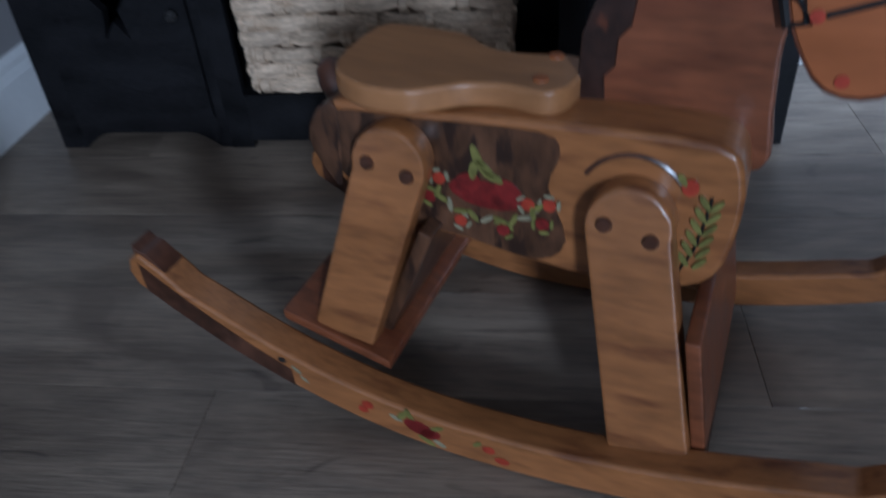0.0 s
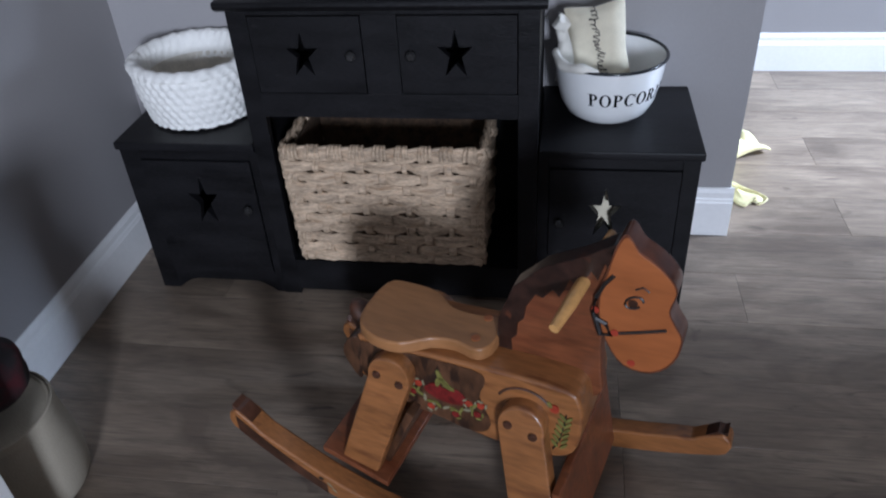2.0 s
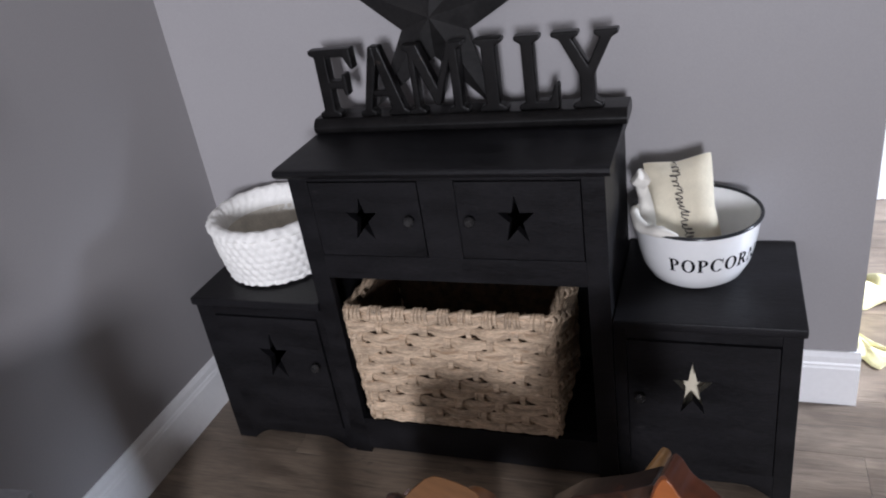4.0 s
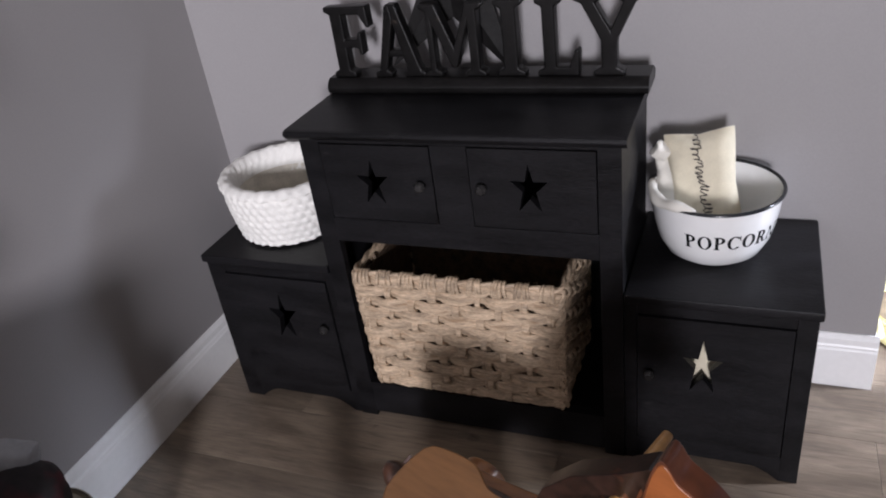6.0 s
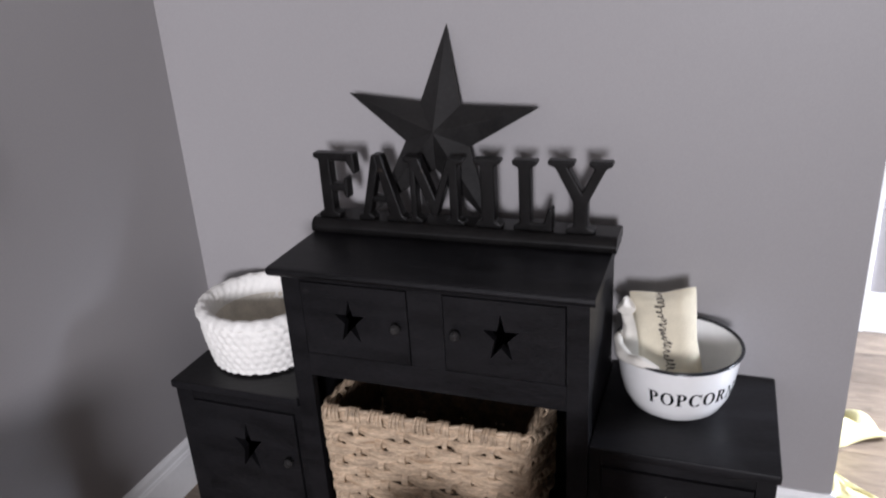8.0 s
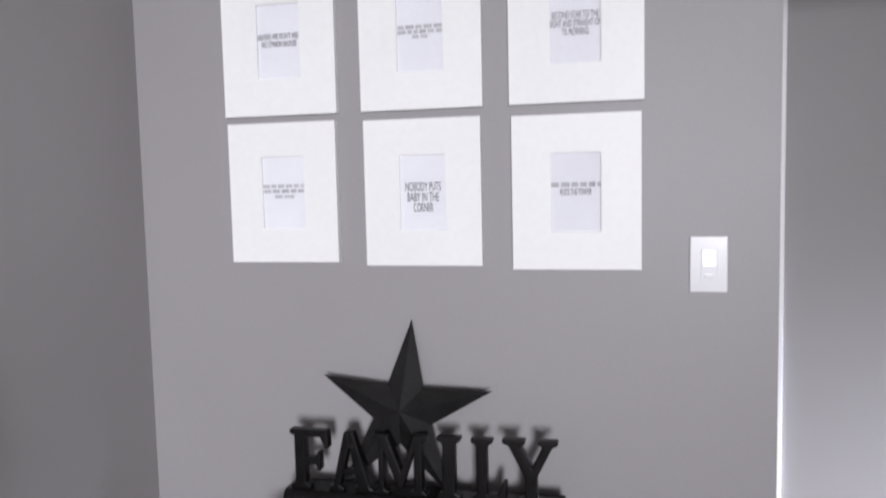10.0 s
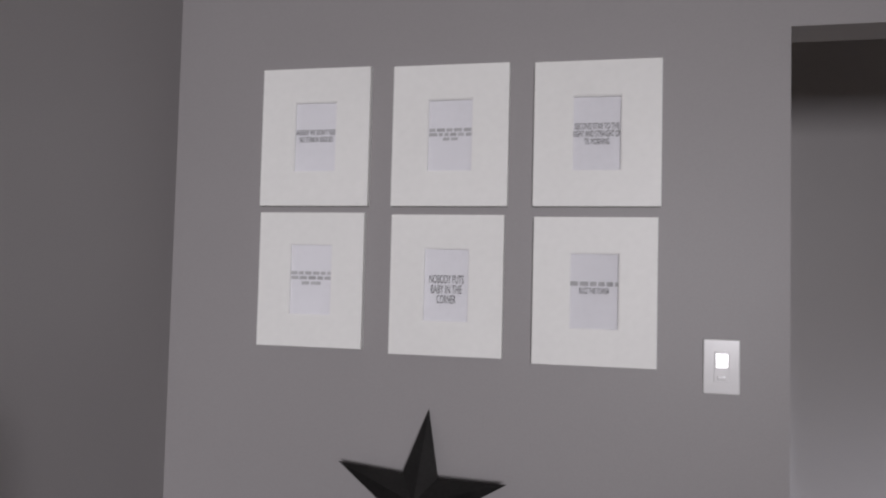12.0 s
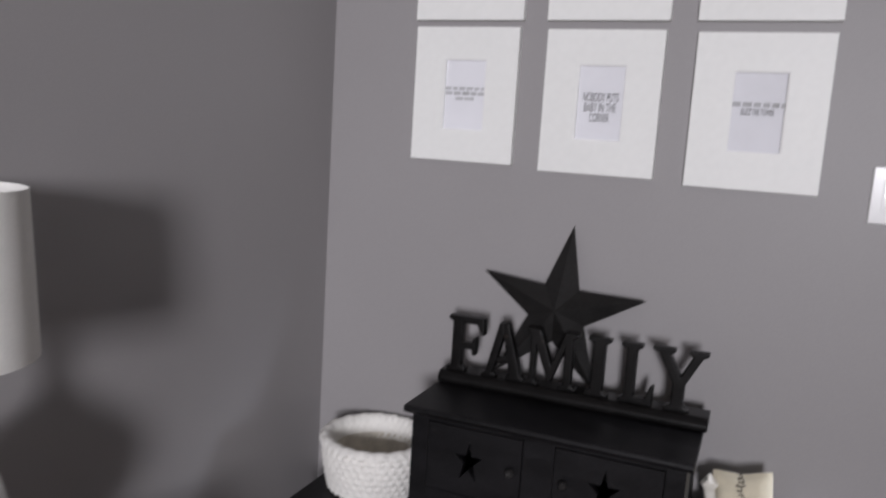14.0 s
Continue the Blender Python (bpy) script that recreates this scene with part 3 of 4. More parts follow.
for s in (-1, 1):
    y = s * 0.0205
    part("bridle", tube([(0.208, y, 0.530), (0.196, y, 0.512), (0.187, y, 0.488), (0.184, y, 0.462), (0.188, y, 0.446)], 0.0030, 6), INK, head, "thin black painted bridle line")
    part("bridle", tube([(0.222, y, 0.4345), (0.25, y, 0.445), (0.284, y, 0.459)], 0.0026, 6), INK, head)
    part("buckle", tube([(0.188, y, 0.452), (0.196, y, 0.425), (0.211, y, 0.428), (0.203, y, 0.446), (0.188, y, 0.452)], 0.0040, 6, cap=False), INK, head)
    for u, w in ((0.187, 0.466), (0.216, 0.433), (0.243, 0.385)):
        part("red_dot", prism([(u + 0.0055 * math.cos(a), w + 0.0055 * math.sin(a)) for a in np.linspace(0, 2 * math.pi, 12, endpoint=False)], y - 0.0008, y + 0.0008), ORANGE, head)
    part("eye", tube([(0.238 + 0.012 * math.cos(a), y, 0.493 + 0.010 * math.sin(a) + 0.004 * math.cos(a)) for a in np.linspace(0, 5.4, 11)], 0.0018, 6), INK, head)
    part("eye", prism([(0.2365 + 0.0065 * math.cos(a), 0.491 + 0.0065 * math.sin(a)) for a in np.linspace(0, 2 * math.pi, 12, endpoint=False)], y - 0.0009, y + 0.0009), DARKWOOD, head)
    part("eyebrow", tube([(0.238, y, 0.515), (0.247, y, 0.521), (0.256, y, 0.516)], 0.0013, 5), INK, head)

    def petal(owner, u, w, ru, rw, turn, mat, off=0.0703, name="petal"):
        c, sn = math.cos(turn), math.sin(turn)
        pts = [(u + ru * math.cos(a) * c - rw * math.sin(a) * sn, w + ru * math.cos(a) * sn + rw * math.sin(a) * c) for a in np.linspace(0, 2 * math.pi, 12, endpoint=False)]
        part(name, prism(pts, s * (off - 0.0022), s * off), mat, owner)

    # tulip spray on the saddle cloth
    petal(body, -0.030, 0.262, 0.036, 0.015, -0.12, RED, 0.0706, name="flower")
    petal(body, -0.048, 0.270, 0.016, 0.011, 0.7, RED, 0.0708, name="flower")
    petal(body, -0.006, 0.268, 0.016, 0.011, -0.8, RED, 0.0708, name="flower")
    for u, w, turn, ln in ((-0.036, 0.300, 1.9, 0.014), (-0.028, 0.290, 2.3, 0.013), (-0.022, 0.283, 2.7, 0.012), (-0.040, 0.287, 1.4, 0.010)):
        petal(body, u, w, ln, 0.0042, turn, LEAF, 0.0712)
    for i in range(11):
        a = math.radians(190 + 16 * i)
        petal(body, -0.028 + 0.050 * math.cos(a), 0.262 + 0.027 * math.sin(a), 0.0078, 0.0026, a + 1.57 + (0.6 if i % 2 else -0.6), (LEAF, LEAF, CREAMP)[i % 3], 0.0712)
    for k, (u, w) in enumerate(((-0.075, 0.272), (-0.086, 0.250), (0.012, 0.259), (0.026, 0.240), (-0.055, 0.228), (-0.012, 0.226), (0.032, 0.262))):
        petal(body, u, w, 0.0065, 0.0065, 0, (ORANGE, RED)[k % 2], 0.0708, "berry")
        for da in (0.4, 1.9, 3.4):
            petal(body, u + 0.009 * math.cos(da + k), w + 0.009 * math.sin(da + k), 0.0052, 0.0018, da + k + 1.4, (CREAMP, LEAF)[k % 2], 0.0711)
    # fern sprig and a berry on the shoulder
    part("stem", tube([(0.150, s * 0.0692, 0.215), (0.160, s * 0.0692, 0.240), (0.166, s * 0.0692, 0.275), (0.168, s * 0.0692, 0.296)], 0.0013, 5), INK, body)
    for i in range(6):
        petal(body, 0.1665 + 0.0012 * i, 0.228 + 0.012 * i, 0.0085, 0.0026, 0.9, LEAF, 0.0708)
        petal(body, 0.1525 + 0.0022 * i, 0.230 + 0.012 * i, 0.0085, 0.0026, 2.2, LEAF, 0.0708)
    petal(body, 0.150, 0.303, 0.007, 0.008, 0, ORANGE, 0.0708, "berry")
    petal(body, 0.143, 0.309, 0.006, 0.003, 2.2, LEAF, 0.0709)
    # flowers along the rocker's outer face
    rk = [c for c in HORSE.children if c.name.startswith("rocker")][0 if s < 0 else 1]
    off = 0.1706 if s < 0 else 0.1646
    for u, dz, mat, ru, rw, turn in ((-0.072, 0.026, RED, 0.018, 0.010, -0.3), (-0.060, 0.022, RED, 0.012, 0.008, 0.2), (-0.090, 0.036, LEAF, 0.009, 0.004, 0.9), (-0.082, 0.040, LEAF, 0.008, 0.003, 2.2),
                                     (-0.052, 0.034, LEAF, 0.009, 0.003, 0.5), (-0.064, 0.010, LEAF, 0.011, 0.003, -0.5), (-0.050, 0.012, CREAMP, 0.008, 0.003, -0.5), (-0.098, 0.028, CREAMP, 0.008, 0.003, -0.4),
                                     (-0.130, 0.030, ORANGE, 0.007, 0.006, 0), (-0.136, 0.020, ORANGE, 0.006, 0.005, 0), (0.004, 0.026, ORANGE, 0.007, 0.005, 0), (0.018, 0.014, ORANGE, 0.008, 0.005, 0),
                                     (-0.008, 0.030, LEAF, 0.006, 0.003, 0.8), (-0.212, 0.030, CREAMP, 0.007, 0.0025, -0.7), (-0.204, 0.021, CREAMP, 0.006, 0.002, -0.7), (-0.228, 0.034, INK, 0.005, 0.004, 0)):
        petal(rk, u, rocker_height(u) + dz, ru, rw, turn, mat, off, "flower" if mat is RED else "petal")


# ---- black stepped cabinet ----
CAB = thing("cabinet", "black painted stepped wooden cabinet with star cut-outs", "cabinet", pose(0, 0, 0))
FY, BY = -0.316, -0.018                      # front and back of the carcass
STAR = [(math.sin(math.radians(36 * k)) * (1.0 if k % 2 == 0 else 0.36), math.cos(math.radians(36 * k)) * (1.0 if k % 2 == 0 else 0.36)) for k in range(10)]


def star_outline(cx, cz, w, h, lean=0.0):
    return [(cx + w * x + lean * z, cz + h * z * (1.15 if z < 0 else 1.0)) for x, z in STAR]


def star_door(x0, x1, z0, z1, cx, cz, w, h, knob, name="door", t=0.018):
    """A flat door with a star sawn through it: a ring of faces between the edge and the star."""
    hole = star_outline(cx, cz, w, h)
    bm = bmesh.new()
    n = len(hole)
    front, back = [], []
    for y, store in ((FY - 0.004, front), (FY - 0.004 + t, back)):
        inner = [bm.verts.new((x, y, z)) for x, z in hole]
        outer = []
        for x, z in hole:
            dx, dz = x - cx, z - cz
            k = min(((x1 - cx) / dx if dx > 1e-9 else (x0 - cx) / dx if dx < -1e-9 else 1e9), ((z1 - cz) / dz if dz > 1e-9 else (z0 - cz) / dz if dz < -1e-9 else 1e9))
            outer.append(bm.verts.new((cx + dx * k, y, cz + dz * k)))
        corners = {}
        for cxn, czn in ((x0, z0), (x0, z1), (x1, z0), (x1, z1)):
            corners[(cxn, czn)] = bm.verts.new((cxn, y, czn))
        for i in range(n):
            k = (i + 1) % n
            a, b = outer[i], outer[k]
            mid = []
            for (qx, qz), vert in corners.items():
                on_a = abs(a.co.x - qx) < 1e-6 or abs(a.co.z - qz) < 1e-6
                on_b = abs(b.co.x - qx) < 1e-6 or abs(b.co.z - qz) < 1e-6
                same = (abs(a.co.x - b.co.x) < 1e-6 and abs(a.co.x - qx) < 1e-6) or (abs(a.co.z - b.co.z) < 1e-6 and abs(a.co.z - qz) < 1e-6)
                if on_a and on_b and not same:
                    mid.append(vert)
            bm.faces.new([inner[i], a] + mid[:1] + [b, inner[k]])
        store.extend([inner, outer, corners])
    for i in range(n):
        k = (i + 1) % n
        bm.faces.new((front[0][i], front[0][k], back[0][k], back[0][i]))
    cf, cb = front[2], back[2]
    order = [(x0, z0), (x1, z0), (x1, z1), (x0, z1)]
    for i in range(4):
        bm.faces.new((cf[order[i]], cf[order[(i + 1) % 4]], cb[order[(i + 1) % 4]], cb[order[i]]))
    d = part(name, bm, BLACK, CAB, "flat black door with a sawn star hole", smooth=False)
    kn = revolve([(0, 0.022), (0.006, 0.0215), (0.0105, 0.017), (0.011, 0.013), (0.006, 0.006), (0.006, 0.0), (0, 0)], 20)
    k = part("knob", kn, KNOB, d, "small round dark knob")
    k.matrix_world = pose(knob[0], FY - 0.004, knob[1], 90)
    return d


def boards(name, material, spans, r=0.0):
    for sp in spans:
        part(name, boxes(sp, r=r), material, CAB)


def carcass(x0, x1, z0, z1):
    t = 0.018
    return ((x0, x0 + t, FY + 0.016, BY, z0, z1), (x1 - t, x1, FY + 0.016, BY, z0, z1), (x0 + t, x1 - t, BY - 0.008, BY, z0, z1), (x0 + t, x1 - t, FY + 0.016, BY - 0.009, z0 + 0.03, z0 + 0.045))


def face_frame(x0, x1, z1, dx0, dx1, dz0, dz1):
    """Stiles and rails round a door; lower rail with bracket feet."""
    a, b = dx0 - 0.002, dx1 + 0.002
    curve = [(0.058 * k / 8, 0.030 * math.sin(math.pi / 2 * k / 8)) for k in range(9)]
    rail = [(a + u, v) for u, v in curve] + [(b - u, v) for u, v in curve[::-1]] + [(b, dz0 - 0.002), (a, dz0 - 0.002)]
    part("bottom_rail", prism(rail, FY, FY + 0.016), BLACK, CAB, "lower rail with curved bracket feet", smooth=False)
    return [(x0, a, FY, FY + 0.016, 0.0, z1), (b, x1, FY, FY + 0.016, 0.0, z1), (a, b, FY, FY + 0.016, dz1 + 0.002, z1)]


CX0, CX1 = 0.437, 1.040
# left and right low units
boards("panel", BLACK_IN, carcass(0.122, CX0 - 0.001, 0.0, 0.385))
boards("frame_board", BLACK, face_frame(0.120, CX0 - 0.001, 0.385, 0.165, 0.417, 0.062, 0.360), 0.001)
star_door(0.165, 0.417, 0.062, 0.360, 0.291, 0.258, 0.037, 0.062, (0.396, 0.243))
boards("panel", BLACK_IN, carcass(CX1 + 0.001, 1.361, 0.0, 0.385))
boards("frame_board", BLACK, face_frame(CX1 + 0.001, 1.363, 0.385, 1.066, 1.328, 0.062, 0.360), 0.001)
star_door(1.066, 1.328, 0.062, 0.360, 1.182, 0.258, 0.037, 0.062, (1.088, 0.236))
part("side_panel", boxes((0.1195, 0.1215, FY + 0.017, BY, 0.0, 0.385)), BLACK, CAB)
part("side_panel", boxes((1.3615, 1.3635, FY + 0.017, BY, 0.0, 0.385)), BLACK, CAB)
part("low_top", boxes((0.114, CX0 - 0.0015, FY - 0.008, -0.004, 0.386, 0.405), r=0.004), BLACK, CAB, "black low side top, worn edge")
part("low_top", boxes((CX1 + 0.0015, 1.369, FY - 0.008, -0.004, 0.386, 0.405), r=0.004), BLACK, CAB, "black low side top, worn edge")
# tall middle unit
t = 0.018
part("side_panel", boxes((CX0, CX0 + t, FY + 0.0165, BY, 0.0, 0.697), r=0.001), BLACK, CAB)
part("side_panel", boxes((CX1 - t, CX1, FY + 0.0165, BY, 0.0, 0.697), r=0.001), BLACK, CAB)
part("back_panel", boxes((CX0 + t, CX1 - t, BY - 0.008, BY, 0.03, 0.697)), BLACK_IN, CAB)
part("niche_floor", boxes((CX0 + t, CX1 - t, FY + 0.017, BY - 0.009, 0.082, 0.100)), BLACK, CAB)
part("niche_ceiling", boxes((CX0 + t, CX1 - t, FY + 0.017, BY - 0.009, 0.480, 0.496)), BLACK_IN, CAB)
boards("frame_board", BLACK, ((CX0, 0.477, FY - 0.003, FY + 0.016, 0, 0.697), (1.000, CX1, FY - 0.003, FY + 0.016, 0, 0.697), (0.477, 1.000, FY - 0.003, FY + 0.016, 0.470, 0.5225),
                         (0.477, 1.000, FY - 0.003, FY + 0.016, 0.6825, 0.697), (0.702, 0.771, FY - 0.003, FY + 0.016, 0.5225, 0.6825),
                         (0.477, 1.000, FY - 0.003, FY + 0.016, 0.014, 0.100)), 0.001)
star_door(0.479, 0.700, 0.525, 0.680, 0.579, 0.604, 0.034, 0.046, (0.679, 0.606))
star_door(0.773, 0.998, 0.525, 0.680, 0.881, 0.606, 0.036, 0.048, (0.797, 0.607))
part("top_board", prism([(0.0, 0.6975), (-0.335, 0.6975), (-0.344, 0.703), (-0.349, 0.710), (-0.346, 0.717), (-0.335, 0.7185), (0.0, 0.7185)], -0.428 - 0.626, -0.428,
                        Matrix(((0, -1, 0, 0), (1, 0, 0, -0.006), (0, 0, 1, 0), (0, 0, 0, 1))), r=0.0015), BLACK, CAB, "black overhanging top with a rounded edge")

tagged(mesh_object("folded_cloth", boxes((1.12, 1.25, -0.285, -0.20, 0.061, 0.33), r=0.02, seg=3), LINEN), "cream folded cloth inside the low cabinet", "cloth")


# ---- word sign ----
SIGN = thing("word_sign", "dark painted wooden word sign on a moulded base", "sign", pose(0, 0, 0.7195))
part("base", prism([(-0.080, 0.0), (-0.150, 0.0), (-0.155, 0.004), (-0.156, 0.014), (-0.152, 0.021), (-0.146, 0.027), (-0.140, 0.030), (-0.080, 0.030)], -0.428 - 0.634, -0.428,
                   Matrix(((0, -1, 0, 0), (1, 0, 0, -0.008), (0, 0, 1, 0), (0, 0, 0, 1))), r=0.002), LETTER, SIGN, "moulded dark base bar")
# outlines in a unit box: x across, z up
LETTERS = {
    "F": [[(0.0, 0.0), (0.52, 0.0), (0.52, 0.07), (0.40, 0.11), (0.40, 0.42), (0.66, 0.42), (0.70, 0.32), (0.78, 0.32), (0.78, 0.64), (0.70, 0.64), (0.66, 0.54), (0.40, 0.54),
           (0.40, 0.88), (0.78, 0.88), (0.92, 0.70), (1.0, 0.70), (0.98, 1.0), (0.0, 1.0), (0.0, 0.93), (0.12, 0.89), (0.12, 0.11), (0.0, 0.07)]],
    "A": [[(-0.05, 0.0), (0.33, 0.0), (0.33, 0.06), (0.24, 0.10), (0.50, 0.80), (0.46, 1.0), (0.36, 1.0), (0.06, 0.10), (-0.05, 0.06)],
          [(0.58, 0.0), (1.05, 0.0), (1.05, 0.06), (0.96, 0.10), (0.58, 1.0), (0.40, 1.0), (0.66, 0.10), (0.58, 0.06)],
          [(0.28, 0.28), (0.70, 0.28), (0.66, 0.38), (0.32, 0.38)]],
    "M": [[(0.0, 0.0), (0.30, 0.0), (0.30, 0.06), (0.21, 0.10), (0.21, 0.70), (0.47, 0.12), (0.55, 0.12), (0.77, 0.70), (0.77, 0.10), (0.68, 0.06), (0.68, 0.0), (1.02, 0.0),
           (1.02, 0.06), (0.93, 0.10), (0.93, 0.90), (1.02, 0.94), (1.02, 1.0), (0.76, 1.0), (0.53, 0.42), (0.28, 1.0), (0.0, 1.0), (0.0, 0.94), (0.10, 0.90), (0.10, 0.10), (0.0, 0.06)]],
    "I": [[(0.0, 0.0), (1.0, 0.0), (1.0, 0.06), (0.76, 0.11), (0.76, 0.89), (1.0, 0.94), (1.0, 1.0), (0.0, 1.0), (0.0, 0.94), (0.24, 0.89), (0.24, 0.11), (0.0, 0.06)]],
    "L": [[(0.0, 0.0), (0.98, 0.0), (1.0, 0.34), (0.90, 0.34), (0.76, 0.12), (0.46, 0.12), (0.46, 0.89), (0.62, 0.94), (0.62, 1.0), (0.0, 1.0), (0.0, 0.94), (0.16, 0.89), (0.16, 0.11), (0.0, 0.06)]],
    "Y": [[(0.28, 0.0), (0.74, 0.0), (0.74, 0.06), (0.63, 0.11), (0.63, 0.44), (0.90, 0.90), (1.0, 0.94), (1.0, 1.0), (0.64, 1.0), (0.64, 0.94), (0.72, 0.90), (0.54, 0.58), (0.33, 0.90),
           (0.42, 0.94), (0.42, 1.0), (0.0, 1.0), (0.0, 0.94), (0.12, 0.90), (0.40, 0.44), (0.40, 0.11), (0.28, 0.06)]],
}
for ch, x0, x1, h in (("F", 0.442, 0.536, 0.139), ("A", 0.538, 0.636, 0.139), ("M", 0.640, 0.762, 0.137), ("I", 0.786, 0.840, 0.139), ("L", 0.862, 0.940, 0.139), ("Y", 0.930, 1.050, 0.141)):
    bm = bmesh.new()
    for k, out in enumerate(LETTERS[ch]):
        prism([(x0 + (x1 - x0) * x, 0.0301 + h * z) for x, z in out], -0.148 + 0.0009 * k, -0.122 - 0.0009 * k, r=0.0036, seg=3, bm=bm)
    part("letter", bm, LETTER, SIGN, "serif letter " + ch + " with rounded edges")


# ---- tin barn star leaning on the wall ----
R, IR, D = 0.213, 0.073, 0.036
star = thing("barn_star", "dark tin five-pointed barn star leaning on the wall", "star", pose(0.690, -0.066, 0.9165, -13, 3.5, 0))


def star_corner(k):
    rad = R if k % 2 == 0 else IR
    return math.sin(radians(36 * k)) * rad, 0.0, math.cos(radians(36 * k)) * rad


for k in range(0, 10, 2):
    bm = bmesh.new()
    left, tip, right = (bm.verts.new(star_corner(q)) for q in (k - 1, k, k + 1))
    apex, rear = bm.verts.new((0, -D, 0)), bm.verts.new((0, 0.002, 0))
    for f in ((left, tip, apex), (tip, right, apex), (tip, left, rear), (right, tip, rear)):
        bm.faces.new(f)
    part("point", bm, IRON, star, "folded tin point with a sharp ridge", smooth=False)


# ---- seagrass basket ----
BK = thing("woven_basket", "natural seagrass woven storage basket in the cabinet niche", "basket", pose(0, 0, 0.1045))
bx0, bx1, by0, by1, bh = 0.497, 0.928, -0.326, -0.070, 0.293
ROWS_N, COLS = 11, 9
rng = random.Random(5)


def basket_side(a, b, cols):
    """One woven side from corner a to corner b: flat bundles of grass over and under broad upright bundles."""
    a, b = Vector((*a, 0)), Vector((*b, 0))
    d = (b - a).normalized()
    out = Vector((d.y, -d.x, 0))
    length = (b - a).length
    bm = bmesh.new()
    pitch = bh / ROWS_N
    mids = [(c + 0.5) / cols + rng.uniform(-0.10, 0.10) / cols for c in range(cols)]

    def wave(s, j):
        c = min(cols - 1, max(0, int(s * cols)))
        x = (s - mids[c]) * cols
        return (1 if (c + j) % 2 else -1) * max(0.0, math.cos(math.pi * max(-0.5, min(0.5, x)))) ** 0.6

    def lean(z):
        return -0.012 * (1 - z / bh) ** 1.5

    for j in range(ROWS_N):
        n = cols * 8
        droop, level = rng.uniform(-0.0035, 0.0035), rng.uniform(-0.0012, 0.0012)
        for strand in (-1, 0, 1):
            path, rad = [], []
            ph, fat = rng.random() * 6.3, rng.uniform(0.85, 1.15)
            for i in range(n + 1):
                s = i / n
                over = wave(s, j)
                spread = 0.96 - 0.30 * max(0.0, -over)
                z = (j + 0.5) * pitch + level + strand * pitch * 0.31 * spread + droop * math.sin(3.1 * s) + 0.0016 * math.sin(23 * s + ph)
                z = min(max(z, 0.005), bh - 0.002)
                path.append(a + d * (length * s) + out * (0.0042 * over + 0.0010 * math.sin(37 * s + ph) + lean(z) + 0.0012 * (strand == 0) + rng.uniform(-0.0007, 0.0007)) + Vector((0, 0, z)))
                rad.append(pitch * 0.235 * fat * (0.9 + 0.2 * rng.random()))
            tube(path, rad, 6, bm, 0.72, out)
    for c in range(cols):
        for k in (-1.5, -0.5, 0.5, 1.5):
            path, rad = [], []
            skew, fat = rng.uniform(-0.002, 0.002), rng.uniform(0.85, 1.15)
            for i in range(ROWS_N * 6 + 1):
                z = bh * i / (ROWS_N * 6)
                j = min(ROWS_N - 1, int(z / pitch))
                over = -(1 if (c + j) % 2 else -1) * math.sin(math.pi * (z / pitch - j)) ** 0.7
                fan = 0.0040 * (1 + 0.28 * math.sin(1.3 * j + c) - 0.18 * over)
                path.append(a + d * (length * mids[c] + fan * k + skew * math.sin(20 * z)) + out * (0.0112 * over + lean(z) - 0.0004 * abs(k)) + Vector((0, 0, z)))
                rad.append(0.0031 * fat * (0.9 + 0.2 * rng.random()))
            tube(path, rad, 6, bm, 0.9, out)
    return bm


for a, b, c in (((bx0, by0), (bx1, by0), COLS), ((bx1, by0), (bx1, by1), 5), ((bx1, by1), (bx0, by1), COLS), ((bx0, by1), (bx0, by0), 5)):
    tagged(part("woven_side", basket_side(a, b, c), GRASS, BK), kind="stuff")
# Added panels behind the weave; their dark colour stands for shade in its gaps.
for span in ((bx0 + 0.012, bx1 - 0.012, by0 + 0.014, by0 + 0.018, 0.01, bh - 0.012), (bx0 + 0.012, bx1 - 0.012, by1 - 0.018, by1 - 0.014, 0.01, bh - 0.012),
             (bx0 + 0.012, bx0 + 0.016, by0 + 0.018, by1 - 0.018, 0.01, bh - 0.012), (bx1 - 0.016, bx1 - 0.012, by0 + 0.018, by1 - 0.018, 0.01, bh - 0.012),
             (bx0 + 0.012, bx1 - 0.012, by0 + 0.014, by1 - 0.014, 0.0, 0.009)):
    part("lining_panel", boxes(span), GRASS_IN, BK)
for cx, cy, sx, sy in ((bx0, by0, 1, 1), (bx1, by0, -1, 1), (bx0, by1, 1, -1), (bx1, by1, -1, -1)):
    bm = bmesh.new()
    for k in range(3):
        tube([(cx + sx * (0.006 + 0.012 * (1 - z / bh) ** 1.5) + 0.006 * math.cos(2.1 * k + 60 * z), cy + sy * (0.006 + 0.012 * (1 - z / bh) ** 1.5) + 0.006 * math.sin(2.1 * k + 60 * z), z)
              for z in np.linspace(0.006, bh, 26)], 0.0085, 6, bm)
    part("corner_braid", bm, GRASS, BK)
bm = bmesh.new()
corner = 0.02
loop = []
for cx, cy, a0 in ((bx1 - corner, by0 + corner, -90), (bx1 - corner, by1 - corner, 0), (bx0 + corner, by1 - corner, 90), (bx0 + corner, by0 + corner, 180)):
    loop += [Vector((cx + corner * math.cos(radians(a0 + q)), cy + corner * math.sin(radians(a0 + q)), bh + 0.002)) for q in (0, 30, 60, 90)]
loop.append(loop[0])
dense = []
for p, q in zip(loop, loop[1:]):
    n = max(1, int((q - p).length / 0.006))
    dense += [p.lerp(q, i / n) for i in range(n)]
dense.append(dense[0])
